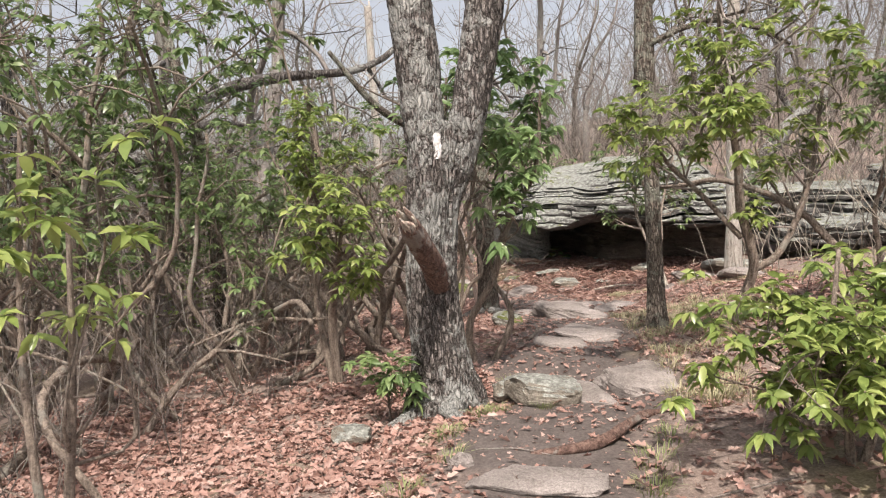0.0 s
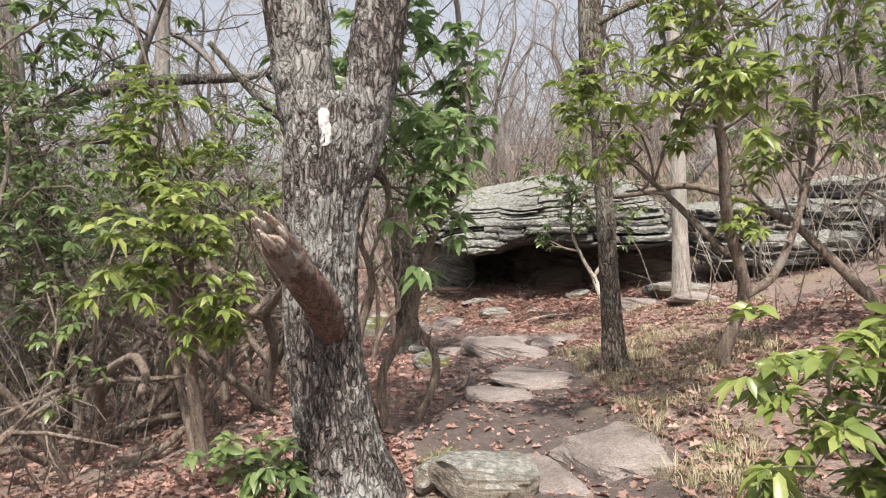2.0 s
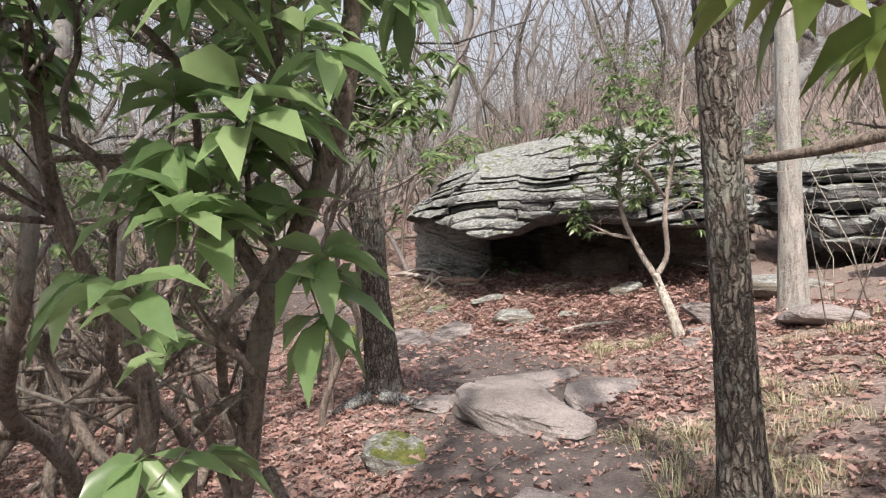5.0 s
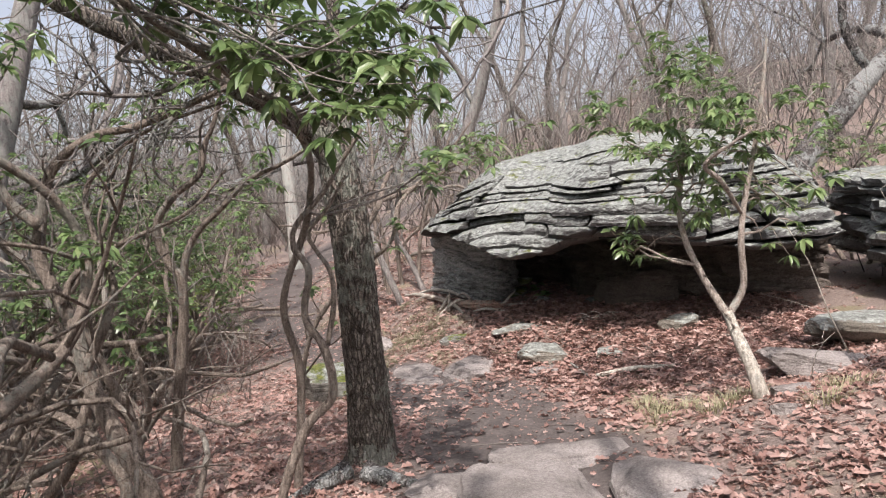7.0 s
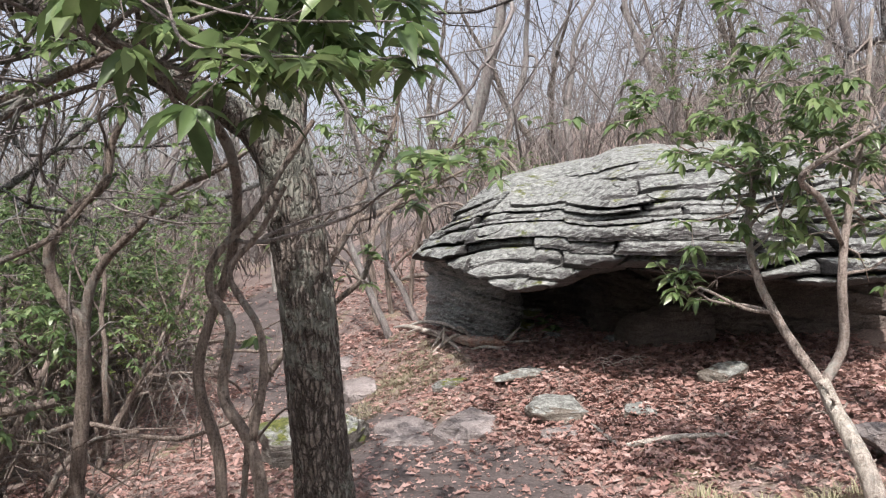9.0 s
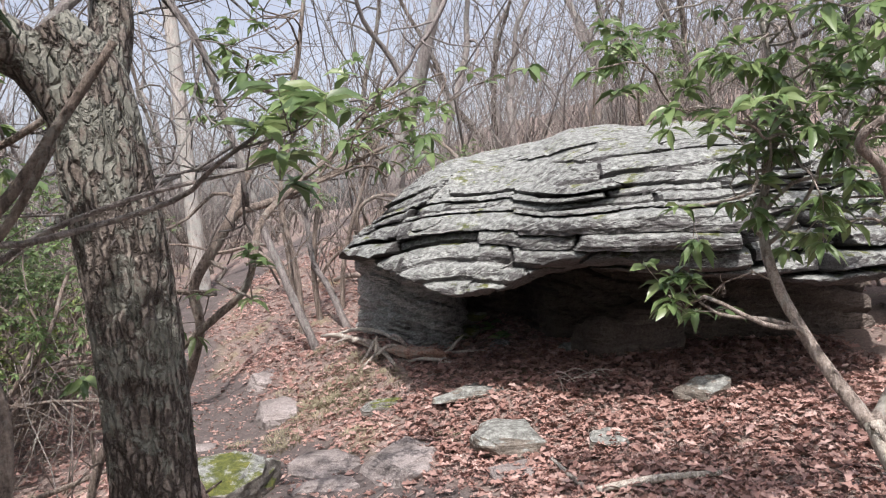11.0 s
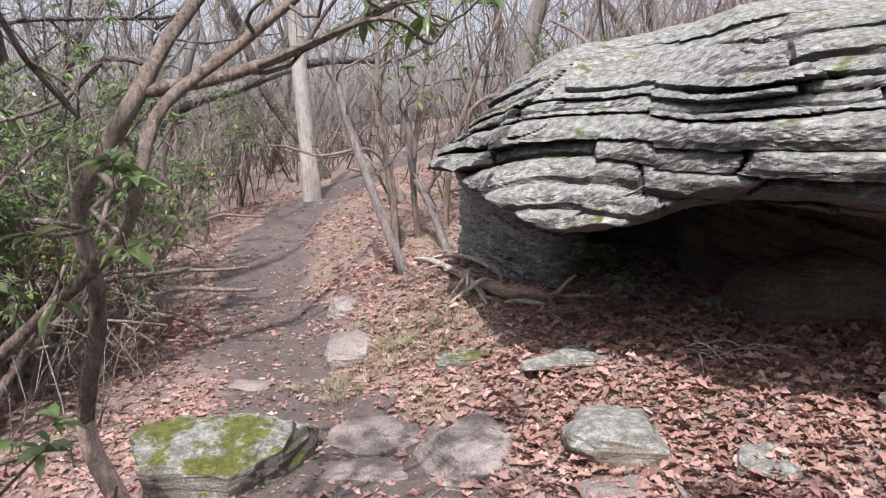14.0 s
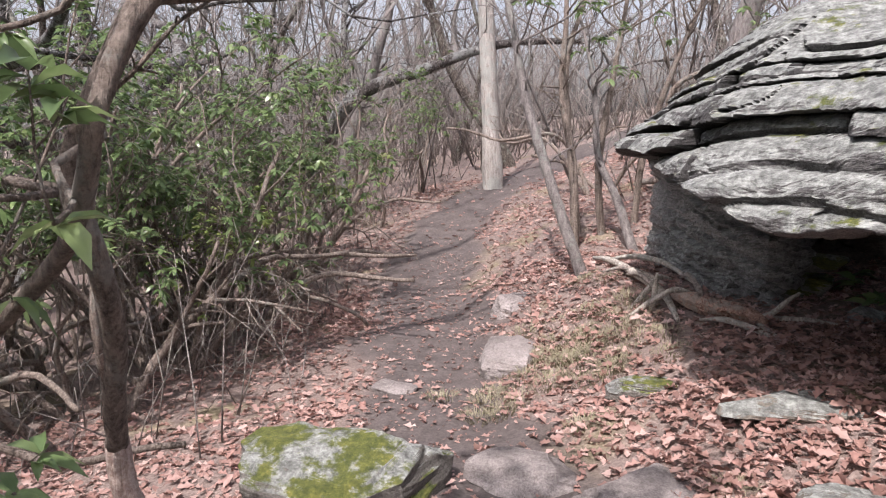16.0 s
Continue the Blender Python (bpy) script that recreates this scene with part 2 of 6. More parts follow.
BOULDER_ROCK = rock_material("lichen_gneiss", (0.06, 0.058, 0.057), (0.20, 0.196, 0.19), (0.009, 0.008, 0.009), 0.37, 0.46)
CAVE_ROCK = rock_material("cave_gneiss", (0.13, 0.105, 0.09), (0.26, 0.22, 0.19), (0.035, 0.03, 0.027), 0.1, 0.15)
PILLAR_ROCK = rock_material("pillar_gneiss", (0.27, 0.27, 0.26), (0.66, 0.66, 0.64), (0.04, 0.04, 0.04), 0.62, 0.30)
PATH_STONE = rock_material("path_stone", (0.27, 0.24, 0.228), (0.43, 0.39, 0.37), (0.12, 0.10, 0.09), 0.05, 0.06)
LICHEN_STONE = rock_material("lichen_stone", (0.2, 0.18, 0.15), (0.34, 0.31, 0.26), (0.09, 0.075, 0.06), 0.22, 0.12)
MOSS_STONE = rock_material("moss_stone", (0.15, 0.14, 0.12), (0.3, 0.285, 0.255), (0.06, 0.05, 0.045), 0.4, 0.76)


def leaf_material(name, colours, gloss=0.32, through_light=0.38):
    m, nt, bs = material(name)
    geo = nt.nodes.new("ShaderNodeNewGeometry")
    col = ramp(nt, geo.outputs["Random Per Island"], [(n / max(1, len(colours) - 1), c) for n, c in enumerate(colours)])
    var = noise_tex(nt, 45, 4, 0.6)
    c = mix(nt, 0.3, col.outputs[0], mix(nt, var.outputs[0], tuple(v * 0.4 for v in colours[0]), colours[-1]))
    nt.links.new(c, bs.inputs["Base Color"])
    bs.inputs["Roughness"].default_value = gloss
    tr = nt.nodes.new("ShaderNodeBsdfTranslucent")
    nt.links.new(c, tr.inputs[0])
    ms = nt.nodes.new("ShaderNodeMixShader")
    ms.inputs[0].default_value = through_light
    nt.links.new(bs.outputs[0], ms.inputs[1])
    nt.links.new(tr.outputs[0], ms.inputs[2])
    nt.links.new(ms.outputs[0], nt.nodes["Material Output"].inputs[0])
    return m


LAUREL_LEAF = leaf_material("laurel_leaf", [(0.07, 0.13, 0.05), (0.12, 0.2, 0.075), (0.18, 0.27, 0.105), (0.27, 0.35, 0.15)])
BROAD_LEAF = leaf_material("broad_laurel_leaf", [(0.12, 0.21, 0.085), (0.19, 0.31, 0.125), (0.26, 0.39, 0.17), (0.35, 0.47, 0.23)], 0.28, 0.48)
YOUNG_LEAF = leaf_material("young_laurel_leaf", [(0.10, 0.17, 0.045), (0.17, 0.25, 0.065), (0.26, 0.34, 0.095), (0.38, 0.44, 0.15)])
LITTER_LEAF = leaf_material("fallen_oak_leaf", [(0.13, 0.07, 0.057), (0.31, 0.185, 0.155), (0.47, 0.315, 0.275), (0.37, 0.205, 0.17), (0.62, 0.46, 0.41), (0.23, 0.125, 0.10), (0.43, 0.27, 0.225)], 0.5, 0.2)
GRASS_BLADE = leaf_material("dry_grass", [(0.27, 0.25, 0.14), (0.42, 0.38, 0.25), (0.54, 0.49, 0.35), (0.25, 0.27, 0.13)], 0.6, 0.2)
MAT_GRASS = leaf_material("matted_grass", [(0.19, 0.165, 0.105), (0.31, 0.27, 0.19), (0.4, 0.35, 0.26), (0.19, 0.2, 0.1)], 0.7, 0.1)
GREEN_BLADE = leaf_material("green_grass", [(0.12, 0.18, 0.05), (0.22, 0.28, 0.1), (0.35, 0.34, 0.2)], 0.6, 0.2)


# ---- ground ----
TRAIL_Y = np.array([-60, -3, 0, 3, 5, 7, 8.5, 10, 12, 13.2, 14.3, 15.5, 16.7, 18.2, 20, 22, 24, 28, 34, 60])
TRAIL_X = np.array([0.3, 0.1, 0.0, 0.05, 0.25, 0.35, 0.4, 0.35, 0.1, -0.35, -1.05, -2.05, -2.75, -3.6, -4.6, -5.2, -5.3, -4.6, -3.5, 0])
TRAIL_Z = np.array([0.6, 0.05, 0.0, -0.02, 0.0, -0.02, -0.1, -0.2, -0.34, -0.46, -0.56, -0.66, -0.72, -0.72, -0.52, -0.25, 0.0, 0.5, 1.0, 3.0])
TRAIL_W = 0.55


def curve_at(y, ys, values):
    """A line through the values, rounded off at the knots."""
    return sum(np.interp(y + d, ys, values) for d in (-0.6, -0.3, 0, 0.3, 0.6)) / 5


def ground_z(x, y):
    x, y = np.atleast_1d(np.asarray(x, float)), np.atleast_1d(np.asarray(y, float))
    s = x - curve_at(y, TRAIL_Y, TRAIL_X)
    z = curve_at(y, TRAIL_Y, TRAIL_Z)
    right = np.clip(s - 0.35, 0, None)
    # bank on the uphill side, then the hill
    slope = np.interp(y, [0, 4, 6.5, 9, 11, 13, 14.5, 16, 17.5, 19, 22, 30], [0.08, 0.10, 0.32, 0.20, 0.22, 0.16, 0.2, 0.30, 0.42, 0.4, 0.25, 0.2])
    cap = np.interp(y, [13, 15, 16.3, 19, 22], [2.6, 2.2, 1.5, 1.45, 2.6])
    z = z + slope * np.minimum(right, cap) + np.interp(y, [13, 15, 20, 22], [0.16, 0.05, 0.05, 0.16]) * np.clip(right - cap, 0, 40)
    left = np.clip(-s - 0.4, 0, None)
    z = z - 0.125 * np.minimum(left, 4) - 0.10 * np.clip(left - 4, 0, 30) - 0.02 * np.clip(left - 34, 0, None)
    # floor of the shelter under the boulder stays low
    cave = np.exp(-(((x - 2.0) / 2.3) ** 4) - (((y - 16.4) / 1.7) ** 4))
    z = z * (1 - 0.75 * cave) + 0.75 * cave * (0.02 + 0.05 * np.clip(x - 1.5, 0, 5))
    # hillside beyond
    z = z + 0.10 * np.clip(y - 21, 0, 60) * np.clip((x + 7) / 8, 0, 1)
    p = np.stack([x, y, 0 * x], -1)
    rough = 0.05 * vnoise(p * 0.9 + 3.1) + 0.022 * vnoise(p * 2.7) + 0.010 * vnoise(p * 7.0)
    far = np.clip((np.hypot(x, y - 10) - 25) / 40, 0, 1)
    return z + rough + far * 1.5 * vnoise(p * 0.05 + 9.2)


def gz(x, y):
    return float(ground_z(x, y)[0])


def spaced(lo, hi, step, end, grow=1.13):
    mid = list(np.arange(lo, hi, step))
    a, d = lo, step
    while a > -end:
        d *= grow
        a -= d
        mid.insert(0, a)
    a, d = hi, step
    while a < end:
        mid.append(a)
        a += d
        d *= grow
    return np.array(mid)


def trail_mask(x, y):
    s = np.abs(x - curve_at(y, TRAIL_Y, TRAIL_X))
    p = np.stack([x, y, 0 * x], -1)
    edge = s + 0.22 * vnoise(p * 1.4 + 5) + 0.12 * vnoise(p * 4.1)
    wide = np.interp(y, [0, 6, 9, 12.5, 15, 30], [0.62, 0.62, 0.85, 0.8, 0.78, 0.75])
    return np.clip((wide + 0.12 - edge) / 0.3, 0, 1)


def ground_material():
    m, nt, bs = material("forest_floor")
    at = nt.nodes.new("ShaderNodeAttribute")
    at.attribute_name = "trail"
    n1 = noise_tex(nt, 7, 8, 0.7)
    n2 = noise_tex(nt, 45, 6, 0.75)
    n3 = noise_tex(nt, 0.9, 4, 0.6)
    dirt = ramp(nt, n1.outputs[0], [(0.3, (0.034, 0.028, 0.026)), (0.5, (0.08, 0.066, 0.061)), (0.7, (0.16, 0.135, 0.127))])
    dirt = mix(nt, 0.5, dirt.outputs[0], ramp(nt, n2.outputs[0], [(0.35, (0.028, 0.022, 0.02)), (0.65, (0.165, 0.139, 0.129))]).outputs[0])
    litter = ramp(nt, n2.outputs[0], [(0.3, (0.075, 0.057, 0.048)), (0.5, (0.19, 0.145, 0.125)), (0.68, (0.34, 0.27, 0.24))])
    grass = ramp(nt, n2.outputs[0], [(0.3, (0.08, 0.075, 0.03)), (0.6, (0.25, 0.22, 0.11))])
    gmask = ramp(nt, n3.outputs[0], [(0.56, (0.0,)), (0.66, (0.6,))])
    off = mix(nt, gmask.outputs[0], litter.outputs[0], grass.outputs[0])
    nt.links.new(mix(nt, at.outputs["Fac"], off, dirt), bs.inputs["Base Color"])
    bs.inputs["Roughness"].default_value = 0.95
    h = math_node(nt, "ADD", n1.outputs[0], math_node(nt, "MULTIPLY", n2.outputs[0], 0.5))
    bump(nt, bs, h, 0.8, 0.02)
    return m


xs = spaced(-6.0, 4.5, 0.085, 900)
ys = spaced(1.0, 24.0, 0.085, 900)
gx, gy = np.meshgrid(xs, ys, indexing="ij")
fx, fy = gx.ravel(), gy.ravel()
fz = ground_z(fx, fy)
i, j = np.meshgrid(np.arange(len(xs) - 1), np.arange(len(ys) - 1), indexing="ij")
n = len(ys)
quads = np.stack([i * n + j, (i + 1) * n + j, (i + 1) * n + j + 1, i * n + j + 1], -1).reshape(-1, 4)
ground = new("ground", make_mesh("ground", np.stack([fx, fy, fz], -1), [quads], ground_material()))
mask = ground.data.attributes.new("trail", "FLOAT", "POINT")
mask.data.foreach_set("value", trail_mask(fx, fy).astype(np.float32))
tagged(ground, "forest floor of trodden earth and brown leaf litter", "ground", kind="structure")


# ---- rock outcrop ----
def slab_mesh(name, outline, low, high, mat, tilt=(0, 0), rough=0.05, seed=0, rings=9, around=170, edge=0.35, top=None):
    """A weathered slab over a plan outline, between two heights, with an eroded rim. tilt: rise per metre in x and y."""
    o = np.asarray(outline, float)
    o = np.vstack([o, o[:1]])
    d = np.r_[0, np.cumsum(np.linalg.norm(np.diff(o, axis=0), axis=1))]
    s = np.arange(around) / around * d[-1]
    rim = np.stack([np.interp(s, d, o[:, 0]), np.interp(s, d, o[:, 1])], -1)
    for _ in range(2):
        rim = (np.roll(rim, 1, 0) + 2 * rim + np.roll(rim, -1, 0)) / 4
    c = rim.mean(0)
    thick = high - low
    p3 = np.c_[rim, np.full(around, seed * 3.7)]
    jag = 0.17 * vnoise(p3 * 1.9) + 0.08 * vnoise(p3 * 5.3) + 0.03 * vnoise(p3 * 17)
    out = (rim - c) / (np.linalg.norm(rim - c, axis=1, keepdims=True) + 1e-6)
    rim = rim + out * jag[:, None] * min(1.0, 0.4 + thick * 2.5)
    rows = []
    for f in np.linspace(0.06, 1, rings) ** 0.8:
        rows.append((c + (rim - c) * f, np.full(around, high), 1.0))
    profile = [(0.25, 0.97), (0.5, 0.80), (0.42, 0.62), (0.0, 0.52), (0.42, 0.42), (0.25, 0.22), (-0.5, 0.06)]
    for push, h in profile:
        w = vnoise(np.c_[rim * 3.0, np.full(around, h * 9 + seed)])
        rows.append((rim + out * (edge * thick * (push - 0.2 + 0.55 * w))[:, None], np.full(around, low + thick * h), 0.5))
    for f in np.linspace(0.93, 0.06, 6):
        rows.append((c + (rim - c) * f, np.full(around, low), 0.6))
    xy = np.concatenate([r[0] for r in rows])
    z = np.concatenate([r[1] for r in rows])
    wt = np.repeat([r[2] for r in rows], around)
    p = np.c_[xy, z]
    z = z + (xy[:, 0] - c[0]) * tilt[0] + (xy[:, 1] - c[1]) * tilt[1]
    q = p * np.array([1, 1, 2.2]) + seed * 5.3
    z = z + rough * wt * (vnoise(q * 1.7) + 0.55 * vnoise(q * 5) + 0.4 * vnoise(q * 13) + 0.22 * vnoise(q * 31))
    xy = xy + rough * 0.6 * np.stack([vnoise(q * 6 + 31) + 0.6 * vnoise(q * 19), vnoise(q * 6 + 57) + 0.6 * vnoise(q * 19 + 7)], -1)
    if top is not None:
        z = z + top(xy[:, 0], xy[:, 1]) * (wt > 0.9)
    m = len(rows)
    i, j = np.meshgrid(np.arange(m - 1), np.arange(around), indexing="ij")
    k = (j + 1) % around
    quads = np.stack([i * around + j, (i + 1) * around + j, (i + 1) * around + k, i * around + k], -1).reshape(-1, 4)
    verts = np.c_[xy, z]
    verts = np.vstack([verts, [[*c, verts[:around, 2].mean()]], [[*c, verts[-around:, 2].mean()]]])
    j = np.arange(around)
    k = (j + 1) % around
    tris = np.vstack([np.stack([np.full(around, m * around), j, k], -1), np.stack([np.full(around, m * around + 1), (m - 1) * around + k, (m - 1) * around + j], -1)])
    return make_mesh(name, verts, [quads, tris], mat, False)


outcrop = new("rock_outcrop")
outcrop.location = (1.5, 16.5, 0)
tagged(outcrop, "huge layered grey boulder with pale lichen overhanging a dark hollow", "boulder")


def along(points, count, dense=None):
    """Points evenly spread along a rounded plan line; dense: (from, to, weight) shares that get more of them."""
    p = np.asarray(points, float)
    line, _ = smooth_line(np.c_[p, np.zeros(len(p))], np.ones(len(p)), 0.02)
    line = line[:, :2]
    d = np.r_[0, np.cumsum(np.linalg.norm(np.diff(line, axis=0), axis=1))]
    w = np.ones(len(d))
    if dense:
        u = d / d[-1]
        w = np.where((u > dense[0]) & (u < dense[1]), dense[2], 1.0)
    cum = np.r_[0, np.cumsum(np.diff(d) * w[1:])]
    at = np.interp(np.linspace(0, cum[-1], count), cum, d)
    return np.stack([np.interp(at, d, line[:, 0]), np.interp(at, d, line[:, 1])], -1), at


def strata(z, s, p, seed, thin=0.032, thick=0.145, dip=(-0.06, -0.02)):
    """How far the rock juts out: tilted beds of uneven thickness, broken into blocks, each undercut at its foot."""
    r = np.random.default_rng(seed)
    fault = np.floor(s * 0.62 + 0.35 * vnoise(np.stack([s * 1.7, z * 2.5, 0 * s + 2], -1))).astype(np.int64)
    zz = z + dip[0] * p[:, 0] + dip[1] * (p[:, 1] - 15) + 0.12 * vnoise(p * np.array([0.75, 0.75, 0.3]) + seed) + 0.06 * vnoise(p * np.array([1.9, 1.9, 0.8])) + 0.085 * hash3(fault, 5 + 0 * fault, 7 + 0 * fault)
    steps = r.uniform(thin, thick, 90) * np.where(r.uniform(0, 1, 90) < 0.35, 0.5, 1.15)
    low = -1.5 + np.r_[0, np.cumsum(steps)]
    k = np.clip(np.searchsorted(low, zz) - 1, 0, 89)
    f = np.clip((zz - low[k]) / steps[k], 0, 1)
    rate, shift = r.uniform(0.35, 1.25, 90), r.uniform(0, 9, 90)
    c = s * rate[k] + shift[k] + 0.3 * vnoise(np.stack([s * 2.5, zz * 4, 0 * s + seed], -1))
    cell = np.floor(c).astype(np.int64)
    cf = c - cell
    jut = hash3(k, cell, 3 + 0 * k) * 0.5 + 0.5
    gap = np.clip(hash3(k, cell, 11 + 0 * k) * 0.85 + 0.45, 0.1, 1.2)
    foot = np.clip(1 - f / 0.30, 0, 1)
    brow = np.clip((f - 0.72) / 0.28, 0, 1)
    crack = np.clip(1 - np.minimum(cf, 1 - cf) / (0.035 * rate[k]), 0, 1)
    return jut - 0.45 - 1.0 * gap * foot**0.7 - 0.18 * brow**2 - 0.35 * crack


def rock_noise(p, amount):
    q = p * np.array([1, 1, 1.8])
    return amount * (vnoise(q * 4.5) + 0.6 * vnoise(q * 11 + 3) + 0.42 * vnoise(q * 27) + 0.22 * vnoise(q * 60))


def grid_mesh(name, verts, rows, cols, mat):
    i, j = np.meshgrid(np.arange(rows - 1), np.arange(cols - 1), indexing="ij")
    quads = np.stack([i * cols + j, (i + 1) * cols + j, (i + 1) * cols + j + 1, i * cols + j + 1], -1).reshape(-1, 4)
    me = make_mesh(name, verts, [quads], mat, False)
    me.transform(Matrix.Translation((-1.5, -16.5, 0)))
    return me


# plan of the overhanging rim, round the boulder
RIM = [(-0.5, 20.2), (-1.15, 18.9), (-1.26, 17.65), (-0.98, 16.6), (-0.48, 15.35), (-0.28, 14.98), (0.15, 14.76), (0.75, 14.4), (1.3, 13.98), (2.1, 13.78), (3.0, 13.95), (3.7, 14.5), (4.2, 15.6), (4.5, 17.5), (4.0, 20.0)]


def boulder_mesh():
    """Underside, broken layered lip and sloping back of the boulder, as one rough sheet."""
    rim, s = along(RIM, 640, (0.16, 0.80, 3.0))
    t = np.clip((rim[:, 0] + 1.0) / 4.6, 0, 1)
    ridge = np.stack([0.35 + 2.9 * t, 18.3 - 0.3 * t], -1)
    way = ridge - rim
    far = np.linalg.norm(way, axis=1)
    way = way / far[:, None]
    foot = np.interp(rim[:, 0], [-1.3, -0.9, -0.35, 0.08, 0.5, 0.78, 1.3, 1.65, 2.25, 3.0, 4.2], [1.0, 1.02, 1.0, 0.81, 0.79, 0.89, 0.94, 0.87, 0.79, 0.80, 0.88])
    brow = np.interp(rim[:, 0], [-1.3, -0.9, -0.3, 0.5, 1.0, 2.0, 4.2], [1.25, 1.22, 1.20, 1.27, 1.38, 1.36, 1.36])
    rows = []
    for u in np.linspace(1, 0, 22)[:-1]:
        rows.append((0.26 + 2.3 * u, foot + 0.10 * u, 0.15 + 0.9 * (1 - u) ** 3, 0))
    for u in np.linspace(0, 1, 84)[:-1]:
        rows.append((0.26 * max(0.0, 1 - u / 0.2) ** 1.5 + 0.24 * u**1.6, foot + (brow - foot) * u, 1.35, 1))
    for u in np.linspace(0, 1, 190) ** 1.15:
        rows.append((None, u, 1.0, 2))
    out, gain = [], []
    bend = np.interp(rim[:, 0], [-1.0, 0.2], [0.85, 1.35])
    rise = np.interp(rim[:, 0], [-1.2, 0.2, 2.0], [1.02, 1.12, 1.12])
    for run, z, g, kind in rows:
        if kind == 2:
            d = 0.24 + (far * 0.98 - 0.24) * z
            h = brow + rise * (1 - np.exp(-(d - 0.24) / bend))
        else:
            d, h = np.minimum(run, far * 0.95), z
        out.append(np.c_[rim + way * d[:, None] if np.ndim(d) else rim + way * d, h])
        gain.append(np.full(len(rim), g) * np.clip((far - d) / 0.6, 0, 1))
    n = len(rows)
    p = np.array(out).reshape(-1, 3)
    gain = np.array(gain).ravel()
    ss = np.tile(s, n)
    ww = np.tile(way, (n, 1))
    p[:, 2] += 0.09 * vnoise(p * np.array([0.9, 0.9, 0.2])) + 0.045 * vnoise(p * np.array([2.1, 2.1, 0.5]) + 5)
    d = strata(p[:, 2], ss, p, 23)
    broad = strata(p[:, 2] + 0.05 * vnoise(p * 1.1 + 9), ss, p, 29, 0.16, 0.42, (-0.14, 0.03))
    back = np.repeat([max(0.0, z - 0.12) if kind == 2 else 0.0 for run, z, g, kind in rows], len(rim))
    worn = np.clip(0.5 + 0.9 * vnoise(p * np.array([0.8, 0.8, 0.2]) + 21), 0.1, 1.0)
    far_up = np.clip(back * 6.0, 0, 1)
    d = d * (1 - far_up) + 0.9 * broad * far_up
    gain = gain * (1 - np.clip(back * 3.2, 0, 1) * (1 - 0.5 * worn))
    gain = gain * (0.75 + 0.6 * np.clip(0.5 + 1.1 * vnoise(p * np.array([1.3, 1.3, 2.0]) + 33), 0, 1))
    push = 0.23 * d * gain + rock_noise(p, 0.019)
    p[:, :2] -= ww * push[:, None]
    p[:, 2] += rock_noise(p + 40, 0.010)
    return grid_mesh("rock_top", p, n, len(rim), BOULDER_ROCK)


part("rock_top", boulder_mesh(), outcrop, "broad lichen-covered top with a broken layered lip")


def face_mesh(name, plan, low, high, mat, seed, amount, noise, lean=0.0, count=220, rows=110):
    """An upright rough rock face along a plan line; its outside lies to the right of the line's run."""
    line, s = along(plan, count)
    t = np.gradient(line, axis=0)
    t /= np.linalg.norm(t, axis=1, keepdims=True)
    out = np.stack([t[:, 1], -t[:, 0]], -1)
    us = np.linspace(0, 1, rows)
    p = np.concatenate([np.c_[line + out * lean * u, np.full(count, low + (high - low) * u)] for u in us])
    oo = np.tile(out, (rows, 1))
    push = amount * strata(p[:, 2], np.tile(s, rows), p, seed, 0.08, 0.26, (0.3, 0.1)) + rock_noise(p, noise) + 0.07 * vnoise(p * 1.6 + seed)
    p[:, :2] += oo * push[:, None]
    return grid_mesh(name, p, rows, count, mat)


# bearing wall beside the hollow, and the walls inside it
part("rock_pillar", face_mesh("rock_pillar", [(-0.6, 20.2), (-1.2, 19.0), (-1.1, 18.1), (-0.72, 17.45), (-0.4, 17.12), (-0.06, 16.98), (0.1, 17.3), (0.12, 18.2), (0.3, 19.0)], -0.6, 1.25, PILLAR_ROCK, 31, 0.10, 0.036, 0.05), outcrop, "grey upright rock face with green stains")
part("rock_back", face_mesh("rock_back", [(0.05, 18.5), (0.9, 18.3), (1.08, 17.2), (1.3, 16.7), (1.75, 16.25), (2.4, 16.0), (3.2, 15.9), (4.1, 16.1), (4.6, 17.2), (4.4, 19.5)], -0.6, 1.5, CAVE_ROCK, 37, 0.12, 0.03, -0.1), outcrop, "dark brown back wall of the hollow")


# ---- trees ----
def bark_bump(depth, freq, seed):
    """Raised plates of bark between furrows."""
    def f(along, ang):
        q = np.stack([np.cos(ang) * freq, np.sin(ang) * freq, along * 5.0 + seed], -1)
        w = q + 0.5 * np.stack([vnoise(q * 1.1 + 3), vnoise(q * 1.1 + 7), 0 * ang], -1)
        furrow = np.clip(np.abs(vnoise(w)) / 0.2, 0, 1)
        return depth * (1.5 * furrow * furrow * (3 - 2 * furrow) - 1.0 + 0.5 * vnoise(q * np.array([2.2, 2.2, 3.0])) + 0.5 * vnoise(q * 0.3))
    return f


def in_the_way(line, loc):
    """Whether a branch would hang across the walked line at body height."""
    p = np.asarray(line) + loc
    near = np.abs(p[:, 0] - np.interp(p[:, 1], [0, 1, 3, 6, 9, 11.5, 12], [0, -0.1, 0.1, 0.32, 0.2, 0.35, 0.2])) < 0.42
    return bool(np.any(near & (p[:, 1] > -0.5) & (p[:, 1] < 12.2) & (p[:, 2] > 0.15) & (p[:, 2] < 1.85)))


